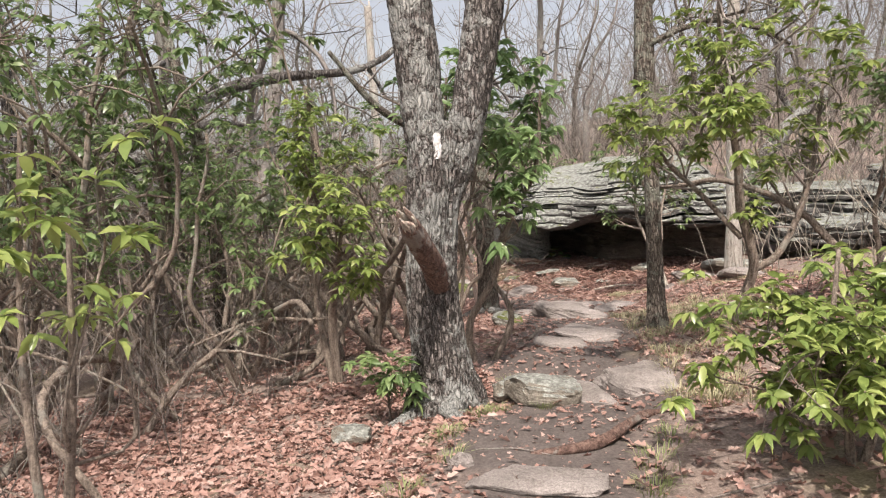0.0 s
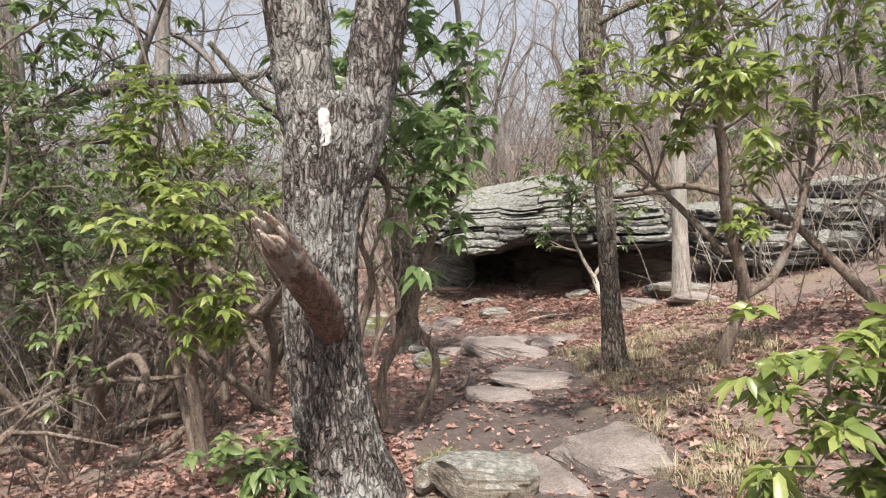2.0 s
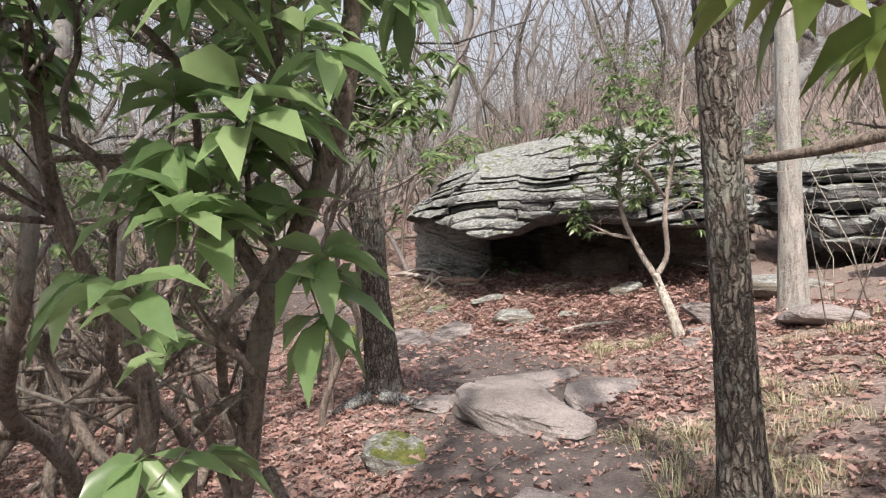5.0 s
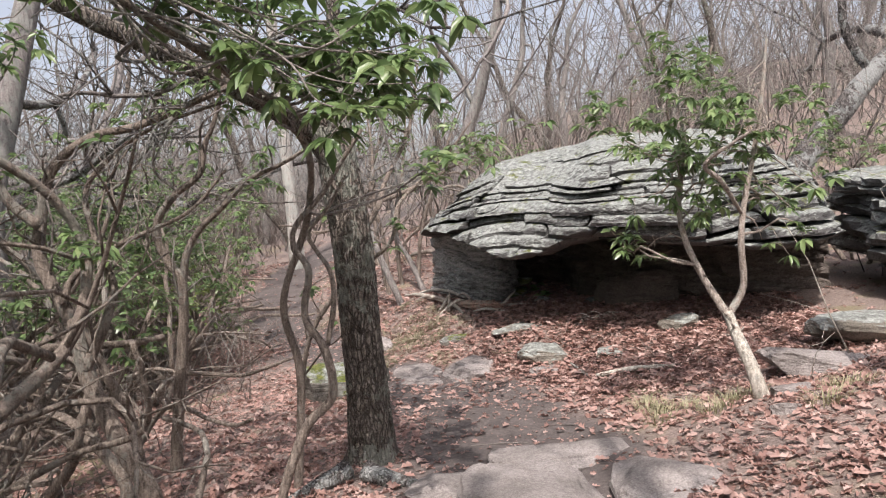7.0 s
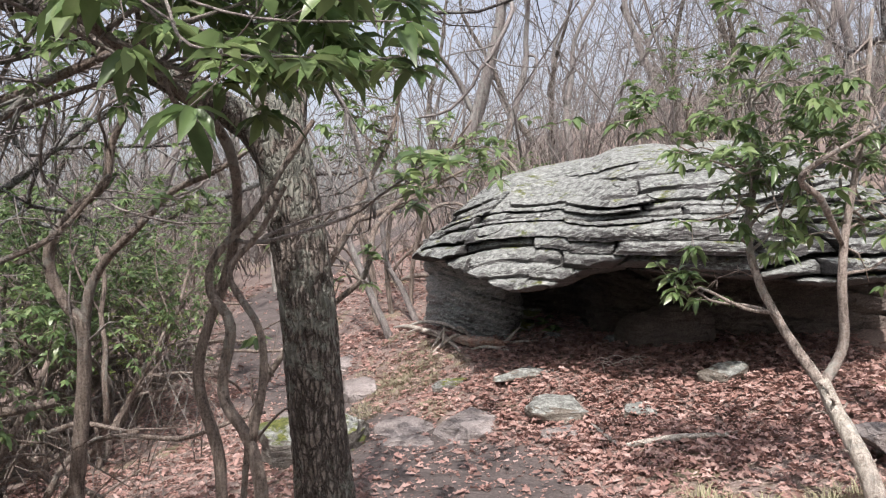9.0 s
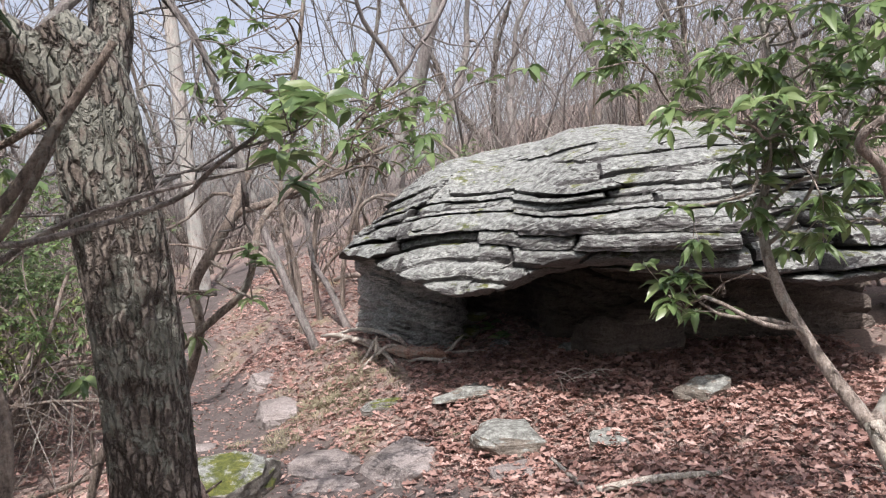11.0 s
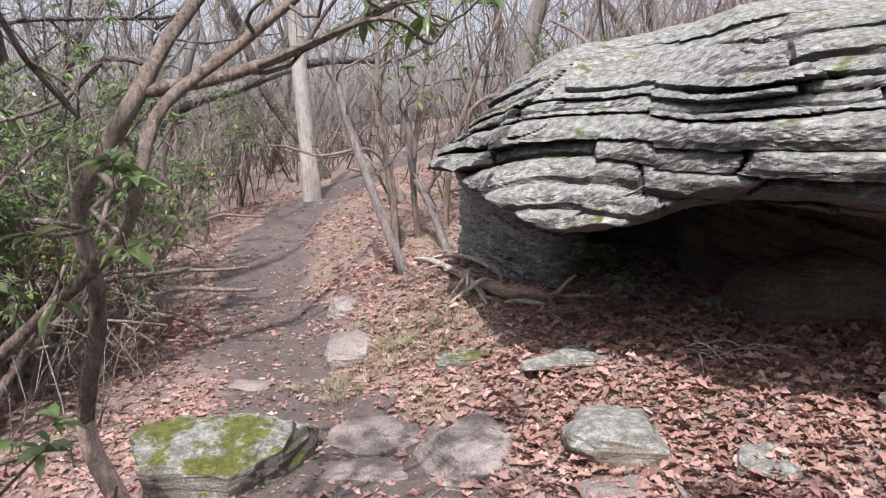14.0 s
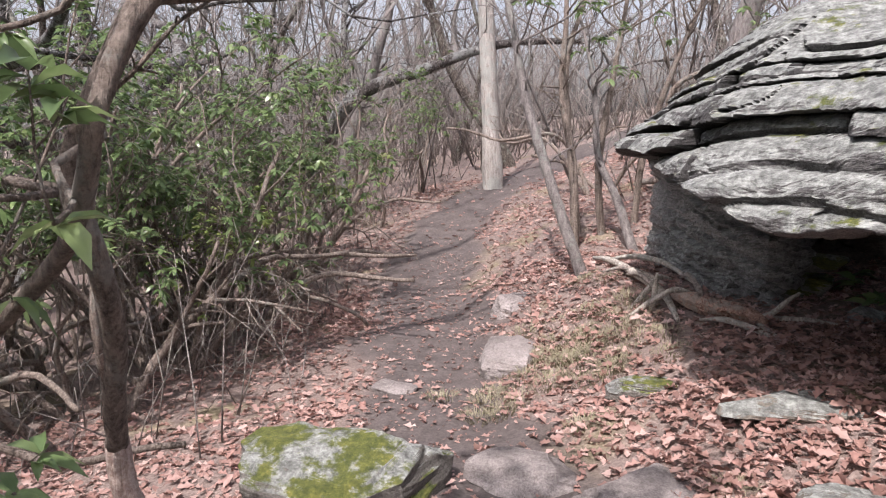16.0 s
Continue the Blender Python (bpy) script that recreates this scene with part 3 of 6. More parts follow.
def grown(rnd, start, way, length, radius, crook, rise, step=0.12):
    """A crooked line that grows from start."""
    p, d = np.array(start, float), np.array(way, float)
    d /= np.linalg.norm(d)
    count = max(3, int(length / step))
    pts, drift = [p.copy()], rnd.normal(0, 1, 3)
    for _ in range(count):
        drift = 0.75 * drift + rnd.normal(0, 0.7, 3)
        d = d + crook * drift * step * 3 + np.array([0, 0, rise * step])
        d /= np.linalg.norm(d)
        p = p + d * length / count
        pts.append(p.copy())
    rad = radius * np.linspace(1, 0.45, count + 1)
    return np.array(pts), rad


def branch_out(rnd, soup, ends, line, rad, level, count, spread, crook, rise, sides=5, frac=(0.35, 1.0), shrink=0.62, least=0.003, loc=None, coarse=1.0, floor=None, wide=None):
    """Side branches along a line, and their own in turn; the tips go into ends."""
    length = np.linalg.norm(np.diff(line, axis=0), axis=1).sum()
    for _ in range(count):
        u = rnd.uniform(*frac)
        n = int(u * (len(line) - 1))
        along = line[min(n + 1, len(line) - 1)] - line[max(n - 1, 0)]
        along /= np.linalg.norm(along) + 1e-9
        side = rnd.normal(0, 1, 3)
        side -= along * (side @ along)
        side /= np.linalg.norm(side) + 1e-9
        way = along * rnd.uniform(0.5, 1.0) + side * spread * rnd.uniform(0.6, 1.2)
        r = max(least, rad[n] * rnd.uniform(0.4, 0.7))
        sub, srad = grown(rnd, line[n], way, length * shrink * rnd.uniform(0.6, 1.1), r, crook, rise, step=(0.12 if level > 2 else 0.16 if level > 1 else 0.2) * coarse)
        if floor is not None and sub[:, 2].min() < floor:
            continue
        if wide is not None and np.hypot(sub[:, 0], sub[:, 1]).max() > wide:
            continue
        if loc is not None and in_the_way(sub, loc):
            continue
        tube(soup, sub, srad, sides if level > 1 else 3)
        if level > 1:
            branch_out(rnd, soup, ends, sub, srad, level - 1, count, spread, crook, rise, max(4, sides - 1), (0.3, 1.0), shrink, least, loc, coarse, floor, wide)
        ends.append((sub[-1], sub[-1] - sub[-2]))


LEAF_SHAPE = np.array([[0, 0, 0], [0.17, 0.28, 0.02], [-0.17, 0.28, 0.02], [0, 0.3, -0.03], [0.19, 0.66, 0.0], [-0.19, 0.66, 0.0], [0, 0.66, -0.05], [0, 1.0, -0.10]])
LEAF_PLAIN = np.array([[0, 0, 0], [0.17, 0.3, 0.015], [-0.17, 0.3, -0.015], [0.17, 0.68, -0.02], [-0.17, 0.68, -0.06], [0, 1.0, -0.11]])
PLAIN_TRIS = np.array([[0, 1, 2], [1, 3, 4], [1, 4, 2], [3, 5, 4]])
LEAF_TRIS = np.array([[0, 1, 3], [0, 3, 2], [1, 4, 6], [1, 6, 3], [3, 6, 5], [3, 5, 2], [4, 7, 6], [6, 7, 5]])


def place_leaves(soup, origins, ways, sizes, rnd, shape=LEAF_SHAPE, tris=LEAF_TRIS, droop=0.0, flat=0.0):
    """Many leaves at once: each from its origin along its way, face upwards more or less."""
    o, w = np.asarray(origins, float), np.asarray(ways, float)
    w = w / (np.linalg.norm(w, axis=1, keepdims=True) + 1e-9)
    up = np.tile([0, 0, 1.0], (len(o), 1)) + rnd.normal(0, 0.35, (len(o), 3))
    right = np.cross(w, up)
    right /= np.linalg.norm(right, axis=1, keepdims=True) + 1e-9
    normal = np.cross(right, w)
    s = np.asarray(sizes, float)[:, None, None]
    v = shape[None] * s
    curl = 1 + rnd.uniform(-0.4, 2.5, (len(o), 1))
    pts = o[:, None] + v[..., 0:1] * right[:, None] + v[..., 1:2] * w[:, None] + (v[..., 2] * curl)[..., None] * normal[:, None]
    if droop:
        pts[..., 2] -= droop * v[..., 1] ** 2 / (s[..., 0] + 1e-9)
    k = len(shape)
    faces = (tris[None] + (np.arange(len(o)) * k)[:, None, None]).reshape(-1, 3)
    soup.add(pts.reshape(-1, 3), tris=faces)


def rosettes(soup, ends, rnd, size=0.10, per=8, spread=0.9, droop=0.35, plain=False):
    """A whorl of drooping leaves at every twig end."""
    o, w, s = [], [], []
    for tip, way in ends:
        way = np.asarray(way) / (np.linalg.norm(way) + 1e-9) + np.array([0, 0, 0.35])
        turn = rnd.uniform(0, 6.28)
        count = rnd.integers(per - 2, per + 3)
        for n in range(count):
            a = turn + n * 2.4
            rad = np.array([math.cos(a), math.sin(a), rnd.uniform(-0.45, 0.45)])
            o.append(np.asarray(tip) - way * rnd.uniform(0, 0.035))
            w.append(way * 0.4 + rad * spread)
            s.append(size * rnd.uniform(0.6, 1.2))
    if o:
        place_leaves(soup, o, w, s, rnd, LEAF_PLAIN if plain else LEAF_SHAPE, PLAIN_TRIS if plain else LEAF_TRIS, droop)


def thing(name, at, label, category, group="", rz=0.0):
    e = new(name)
    e.matrix_world = pose(*at, 0, 0, rz)
    return tagged(e, label, category, group)


def trunk_part(parent, name, points, radii, mat, sides=28, step=0.06, depth=0.06, freq=3.0, seed=0, label=""):
    """A bark-covered stem in the world's places, as a part of a thing."""
    s = Soup()
    line, rad = smooth_line(points, radii, step)
    tube(s, line - np.array(parent.location), rad, sides, bark_bump(depth, freq, seed))
    return part(name, s.mesh(name, mat), parent, label), line, rad


def flare(base, top, r, spread=1.7):
    """Points and radii of a stem that widens at its foot."""
    b, t = np.asarray(base, float), np.asarray(top, float)
    us = [-0.06, 0.0, 0.05, 0.14, 0.3, 0.55, 0.8, 1.0]
    return [b + (t - b) * u for u in us], [r * k for k in (spread * 1.1, spread, 1.32, 1.08, 1.0, 0.95, 0.9, 0.84)]


# the blazed oak beside the path
oak = thing("oak_tree", (-0.72, 5.26, gz(-0.72, 5.26)), "forked oak with rough grey lichen-flecked bark and a white blaze", "tree")
pts = [(-0.75, 5.28, -0.15), (-0.75, 5.27, 0.02), (-0.76, 5.26, 0.14), (-0.79, 5.25, 0.4), (-0.83, 5.25, 0.8), (-0.82, 5.25, 1.3), (-0.79, 5.26, 1.75), (-0.77, 5.28, 2.05)]
trunk_part(oak, "trunk", pts, [0.33, 0.285, 0.235, 0.20, 0.188, 0.183, 0.20, 0.20], OAK_BARK, 150, 0.014, 0.085, 6.2, 1.0)
trunk_part(oak, "limb", [(-0.82, 5.27, 1.6), (-0.86, 5.28, 1.95), (-0.91, 5.3, 2.5), (-0.97, 5.32, 3.0), (-1.05, 5.4, 3.8), (-1.2, 5.6, 5.0), (-1.3, 5.7, 7.0)], [0.10, 0.15, 0.165, 0.165, 0.15, 0.12, 0.07], OAK_BARK, 64, 0.03, 0.085, 3.8, 5.0)
trunk_part(oak, "limb", [(-0.72, 5.27, 1.35), (-0.62, 5.28, 1.75), (-0.52, 5.30, 2.2), (-0.42, 5.34, 2.8), (-0.28, 5.45, 3.7), (0.0, 5.7, 5.0), (0.3, 6.0, 7.0)], [0.07, 0.125, 0.14, 0.14, 0.13, 0.10, 0.06], OAK_BARK, 60, 0.03, 0.085, 3.6, 9.0)
stub = [(-0.76, 5.12, 0.87), (-0.765, 4.98, 0.98), (-0.79, 4.78, 1.11), (-0.825, 4.58, 1.245), (-0.845, 4.47, 1.32), (-0.852, 4.42, 1.35)]
trunk_part(oak, "broken_limb", stub, [0.088, 0.083, 0.08, 0.076, 0.066, 0.05], DEAD_WOOD, 44, 0.016, 0.10, 2.0, 3.0, "brown barkless broken limb with a splintered end")
srng = np.random.default_rng(44)
for n in range(9):
    a = n * 0.7
    c = np.array([-0.845, 4.45, 1.33]) + 0.04 * np.array([math.cos(a), 0.4 * math.sin(a), 0.9 * math.sin(a)])
    tip = c + np.array([-0.02, -0.11, 0.075]) * srng.uniform(0.5, 1.25) + srng.normal(0, 0.012, 3)
    trunk_part(oak, "splinter", [c, (c + tip) / 2 + srng.normal(0, 0.006, 3), tip], [0.02, 0.016, 0.005], PINK_WOOD if n % 3 else PALE_TWIG, 8, 0.02, 0.2, 1.5, n, "torn splinter of wood")
collar = Soup()
ring = [(-0.762 + 0.098 * math.cos(a), 5.055 - 0.035 * math.sin(a), 0.925 + 0.10 * math.sin(a)) for a in np.linspace(0, 6.28, 40)]
tube(collar, np.array(ring) - np.array(oak.location), np.full(40, 0.022), 8)
part("collar", collar.mesh("collar", OAK_BARK), oak, "swollen bark collar round the broken limb")


crown, ends = Soup(), []
orn = np.random.default_rng(15)
for p in ([(-0.95, 5.32, 2.9), (-1.05, 5.4, 3.8), (-1.2, 5.6, 5.0), (-1.3, 5.7, 7.0)], [(-0.42, 5.34, 2.8), (-0.28, 5.45, 3.7), (0.0, 5.7, 5.0), (0.3, 6.0, 7.0)]):
    line, rad = smooth_line(np.array(p) - np.array(oak.location), [0.12, 0.1, 0.08, 0.05], 0.2)
    branch_out(orn, crown, ends, line, rad, 3, 5, 1.0, 0.5, 0.2, 5, (0.0, 1.0), 0.5, 0.004, None, 1.5, 2.3)
part("crown", crown.mesh("crown", OAK_BARK), oak, "bare branches")


def paint_material():
    m, nt, bs = material("white_blaze_paint")
    n1 = noise_tex(nt, 30, 6, 0.7)
    nt.links.new(ramp(nt, n1.outputs[0], [(0.36, (0.3, 0.29, 0.28)), (0.56, (0.68, 0.68, 0.69))]).outputs[0], bs.inputs["Base Color"])
    bs.inputs["Roughness"].default_value = 0.7
    bump(nt, bs, n1.outputs[0], 0.6, 0.01)
    return m


def bark_patch(z, angle, height, width, mat, name, label, seed):
    """A thin coat of paint that follows the trunk, with a ragged rim."""
    rows, cols = 22, 9
    v = []
    for i in range(rows):
        u = i / (rows - 1) * 2 - 1
        half = width / 2 * (1 - 0.5 * max(0, abs(u) - 0.8) / 0.2) * (1 + 0.10 * vnoise(np.array([[u * 7, seed, 1.0]]))[0])
        mid = 0.006 * vnoise(np.array([[u * 3, seed, 5.0]]))[0]
        for j in range(cols):
            a = math.radians(angle) + (mid + half * (j / (cols - 1) * 2 - 1)) / 0.2
            rad = 0.212 + 0.003 * vnoise(np.array([[a * 20, u * 9, seed]]))[0] - (0.012 if j in (0, cols - 1) else 0)
            v.append((-0.80 + rad * math.cos(a), 5.257 + rad * math.sin(a), z + u * height / 2))
    q = [(r * cols + c, r * cols + c + 1, (r + 1) * cols + c + 1, (r + 1) * cols + c) for r in range(rows - 1) for c in range(cols - 1)]
    return part(name, make_mesh(name, np.array(v) - np.array(oak.location), [np.array(q)], mat), oak, label)


BLAZE_PAINT = paint_material()
bark_patch(1.875, -72, 0.185, 0.058, BLAZE_PAINT, "blaze", "white painted trail blaze on the bark", 2.0)
bark_patch(1.885, -98, 0.06, 0.028, PILLAR_ROCK, "paint_spot", "faded patch of white paint", 4.0)
bark_patch(1.765, -88, 0.05, 0.025, PILLAR_ROCK, "paint_spot", "faded patch of white paint", 6.0)


def plain_tree(name, base, top, r, mat, label, sides=40, depth=0.07, freq=3.0, seed=0.0, spread=1.6):
    t = thing(name, (base[0], base[1], gz(base[0], base[1])), label, "tree", "trees of the wood")
    p, rr = flare(base, top, r, spread)
    trunk_part(t, "trunk", p, rr, mat, sides, 0.034, depth, freq, seed)
    return t


t2 = thing("bark_tree", (-0.88, 11.35, gz(-0.88, 11.35)), "brown furrowed tree beside the path, leaning at its fork", "tree", "trees of the wood")
g2 = gz(-0.88, 11.35)
trunk_part(t2, "trunk", [(-0.865, 11.36, g2 - 0.12), (-0.88, 11.35, g2), (-0.88, 11.35, g2 + 0.1), (-0.885, 11.35, 0.1), (-0.905, 11.35, 0.6), (-0.925, 11.34, 1.2), (-0.975, 11.32, 1.7), (-1.015, 11.30, 2.0), (-1.095, 11.22, 2.16)], [0.26, 0.225, 0.175, 0.15, 0.14, 0.14, 0.14, 0.13, 0.095], TREE_BARK, 96, 0.02, 0.08, 4.2, 21.0)
LIMB = [(-0.985, 11.30, 1.78), (-1.115, 11.20, 2.04), (-1.375, 10.95, 2.24), (-1.805, 10.60, 2.5), (-2.355, 10.10, 2.85), (-2.955, 9.80, 3.6)]
trunk_part(t2, "limb", LIMB, [0.10, 0.085, 0.072, 0.062, 0.05, 0.03], TREE_BARK, 40, 0.03, 0.08, 3.4, 25.0)
trunk_part(t2, "limb", [(-1.005, 11.30, 1.85), (-0.955, 11.40, 2.2), (-1.005, 11.50, 2.8), (-0.955, 11.60, 4.0)], [0.08, 0.07, 0.055, 0.03], TREE_BARK, 32, 0.03, 0.08, 3.4, 27.0)
t3 = plain_tree("young_tree", (1.22, 7.75, gz(1.22, 7.75)), (1.02, 7.7, 5.5), 0.076, TREE_BARK, "slender grey-brown tree on the grassy bank", 56, 0.06, 3.4, 31.0, 1.7)
t4 = plain_tree("pale_tree", (2.94, 11.4, gz(2.94, 11.4)), (2.9, 11.4, 7.0), 0.095, PALE_BARK, "pale grey tree on the leaf-covered slope", 32, 0.05, 3.0, 41.0, 1.5)
t9 = plain_tree("pale_tree", (-5.4, 23.74, gz(-5.4, 23.74)), (-5.75, 23.8, 8.0), 0.15, PALE_BARK, "pale grey tree at the bend of the path", 24, 0.05, 3.0, 51.0, 1.3)
rnd = np.random.default_rng(11)
for tree, mat, top in ((t3, TREE_BARK, (1.04, 7.7, 5.0)), (t4, PALE_BARK, (2.9, 11.4, 6.5)), (t9, PALE_BARK, (-5.7, 23.8, 7.0))):
    s, ends = Soup(), []
    loc = np.array(tree.location)
    line = np.linspace(np.array(top) - (0, 0, 2.4) - loc, np.array(top) + (0, 0, 1.2) - loc, 20)
    tube(s, line, np.linspace(0.07, 0.03, 20), 8)
    branch_out(rnd, s, ends, line, np.linspace(0.06, 0.03, 20), 3, 5, 1.0, 0.5, 0.4, 6, (0.1, 1.0), 0.6, 0.004, None, 1.4, 2.9)
    part("crown", s.mesh("crown", mat), tree, "bare branches")
s, ends = Soup(), []
line, rad = smooth_line(np.array(LIMB) - np.array(t2.location), [0.10, 0.085, 0.072, 0.062, 0.05, 0.03], 0.1)
branch_out(rnd, s, ends, line, rad * 0.5, 3, 7, 1.0, 0.7, 0.1, 6, (0.1, 1.0), 0.5, 0.004, np.array(t2.location), 1.0, 1.75)
part("crown", s.mesh("crown", GREY_BARK), t2, "bare twisted branches")


# ---- stones ----
def stone_mesh(name, size, mat, seed, flat=0.6, fine=26, chop=0.35):
    """A weathered stone: a rounded block with facets and rough faces."""
    u = np.linspace(0, np.pi, fine)
    v = np.linspace(0, 2 * np.pi, fine * 2, endpoint=False)
    uu, vv = np.meshgrid(u, v, indexing="ij")
    d = np.stack([np.sin(uu) * np.cos(vv), np.sin(uu) * np.sin(vv), np.cos(uu)], -1).reshape(-1, 3)
    p = np.sign(d) * np.abs(d) ** flat
    r = np.random.default_rng(seed)
    for _ in range(9):
        nrm = r.normal(0, 1, 3)
        nrm /= np.linalg.norm(nrm)
        h = r.uniform(1 - chop, 1.05)
        over = np.clip(p @ nrm - h, 0, None)
        p = p - over[:, None] * nrm
    q = p * 1.3 + seed * 7.1
    p = p * (1 + 0.13 * vnoise(q)[:, None] + 0.06 * vnoise(q * 3)[:, None] + 0.03 * vnoise(q * 8)[:, None])
    p = p * np.array(size) / 2
    n = fine * 2
    i, j = np.meshgrid(np.arange(fine - 1), np.arange(n), indexing="ij")
    k = (j + 1) % n
    quads = np.stack([i * n + j, (i + 1) * n + j, (i + 1) * n + k, i * n + k], -1).reshape(-1, 4)
    return make_mesh(name, p, [quads], mat, False)


def stone(name, x, y, z, size, mat, label, seed, rz=0.0, tilt=(0, 0), flat=0.6, fine=26, sink=0.35, chop=0.35):
    """z: the height of its top; None: it sits in the ground."""
    ob = new(name, stone_mesh(name, size, mat, seed, flat, fine, chop))
    top = (gz(x, y) + size[2] * (0.5 - sink)) if z is None else max(z - 0.01, gz(x, y) + 0.05) - size[2] / 2
    ob.matrix_world = pose(x, y, top, tilt[0], tilt[1], rz)
    return tagged(ob, label, "stone", "stones along the path")


STONES = [
    (-0.02, 5.30, 0.15, (0.62, 0.42, 0.26), LICHEN_STONE, "grey lichen-flecked stone beside the path", 0, (0, 4)),
    (-0.28, 5.38, 0.09, (0.22, 0.18, 0.16), LICHEN_STONE, "small grey stone beside the path", 20, (0, 0)),
    (0.82, 5.62, 0.15, (0.66, 0.85, 0.22), PATH_STONE, "broad flat grey slab tilted in the path", 25, (3, -5)),
    (0.34, 5.3, 0.03, (0.30, 0.9, 0.16), PATH_STONE, "worn flat stone in the trodden earth", 15, (2, 0)),
    (-0.05, 3.62, 0.015, (0.75, 0.4, 0.12), PATH_STONE, "worn flat stone in the trodden earth", 5, (0, 0)),
    (-0.47, 3.86, 0.08, (0.14, 0.12, 0.14), PATH_STONE, "small pale angular stone on the earth", 30, (0, 0)),
    (-1.34, 4.66, None, (0.28, 0.24, 0.14), LICHEN_STONE, "grey lichen stone among dead leaves", 0, (0, 0)),
    (0.14, 7.2, 0.05, (0.5, 0.5, 0.14), PATH_STONE, "worn flat stone in the trodden earth", 10, (0, 0)),
    (0.50, 7.95, 0.01, (0.7, 0.55, 0.14), PATH_STONE, "worn flat stone in the trodden earth", -25, (0, 3)),
    (0.33, 9.95, -0.02, (0.85, 1.35, 0.34), PATH_STONE, "long tilted slab with a dark undercut side", 18, (2, 5)),
    (1.06, 10.38, -0.03, (0.68, 0.85, 0.26), PATH_STONE, "grey layered slab beside the path", -12, (0, 3)),
    (0.5, 11.05, -0.16, (0.95, 0.55, 0.16), PATH_STONE, "worn flat stone in the trodden earth", 10, (0, 0)),
    (-0.15, 10.5, -0.18, (0.7, 0.6, 0.14), PATH_STONE, "worn flat stone in the trodden earth", -15, (0, 0)),
    (-0.45, 9.1, None, (0.4, 0.4, 0.25), MOSS_STONE, "mossy stone beside the path", 10, (0, 0)),
    (1.92, 10.96, -0.06, (0.2, 0.16, 0.10), PATH_STONE, "small pale stone on dark earth", 10, (0, 0)),
    (2.15, 11.5, None, (0.35, 0.2, 0.1), PATH_STONE, "small pale stone on dark earth", 10, (0, 0)),
    (0.53, 14.35, -0.17, (0.68, 0.6, 0.34), LICHEN_STONE, "lichen-covered stone among dead leaves", 5, (-4, 0)),
    (0.55, 13.85, -0.40, (0.50, 0.42, 0.14), PATH_STONE, "flat grey stone among dead leaves", 20, (0, 0)),
    (-0.40, 14.4, -0.33, (0.66, 0.78, 0.26), PATH_STONE, "smooth sloping grey stone at the path's edge", 30, (-3, -4)),
    (-0.62, 15.65, -0.36, (0.48, 0.34, 0.2), MOSS_STONE, "flat dark mossy stone beside the grass", 10, (-4, 0)),
    (0.25, 15.2, -0.22, (0.8, 0.35, 0.16), LICHEN_STONE, "flat lichen stone under dead leaves", 12, (0, 0)),
    (-1.02, 14.6, -0.42, (0.58, 0.36, 0.2), PATH_STONE, "worn stone set in the path", 8, (0, 0)),
    (-0.95, 14.15, -0.45, (0.55, 0.4, 0.18), PATH_STONE, "worn stone set in the path", 18, (0, 0)),
    (-2.50, 15.7, -0.63, (0.35, 0.22, 0.1), PATH_STONE, "worn stone set in the path", 0, (0, 0)),
    (-1.88, 16.5, -0.45, (0.5, 0.9, 0.36), PATH_STONE, "rounded pinkish grey stone at the path's edge", 20, (0, 0)),
    (-2.35, 17.8, -0.52, (0.5, 0.8, 0.4), PATH_STONE, "rounded pinkish grey stone at the path's edge", -10, (0, 0)),
    (2.0, 14.4, None, (0.42, 0.36, 0.24), LICHEN_STONE, "lichen-covered stone among dead leaves", 50, (0, 0)),
    (1.2, 14.0, None, (0.4, 0.3, 0.12), LICHEN_STONE, "lichen stone sunk in dead leaves", 70, (0, 0)),
    (2.6, 12.2, None, (0.9, 0.5, 0.25), PATH_STONE, "pale layered ledge on the slope", 10, (0, 4)),
    (3.4, 12.9, None, (1.2, 0.6, 0.3), LICHEN_STONE, "pale layered ledge on the slope", 10, (0, 4)),
    (2.9, 10.7, None, (0.7, 0.5, 0.22), PATH_STONE, "pale layered ledge on the slope", -10, (0, 4)),
    (0.18, 17.35, 0.12, (0.45, 0.3, 0.14), MOSS_STONE, "mossy layered stone inside the hollow", 10, (0, 0)),
    (0.24, 17.45, 0.26, (0.4, 0.3, 0.12), MOSS_STONE, "mossy layered stone inside the hollow", -12, (0, 0)),
    (0.12, 17.25, 0.0, (0.4, 0.3, 0.16), MOSS_STONE, "mossy layered stone inside the hollow", 30, (0, 0)),
    (1.2, 16.1, None, (0.25, 0.2, 0.16), PILLAR_ROCK, "dark stone on the floor of the hollow", 10, (0, 0)),
    (0.55, 16.7, None, (0.2, 0.2, 0.12), PILLAR_ROCK, "dark stone on the floor of the hollow", 60, (0, 0)),
    (1.75, 16.0, 0.45, (1.0, 0.8, 0.8), CAVE_ROCK, "dark brown rock inside the hollow", 10, (0, 0)),
]
for n, (x, y, z, size, mat, label, rz, tilt) in enumerate(STONES):
    stone("stone", x, y, z, size, mat, label, n + 1, rz, tilt, 0.55)
mossy = stone("mossy_boulder", -1.80, 14.1, -0.24, (1.02, 0.85, 0.75), MOSS_STONE, "low square boulder covered with green and yellow moss", 77, 4, (2, -2), 0.32, 56, 0.35, 0.1)
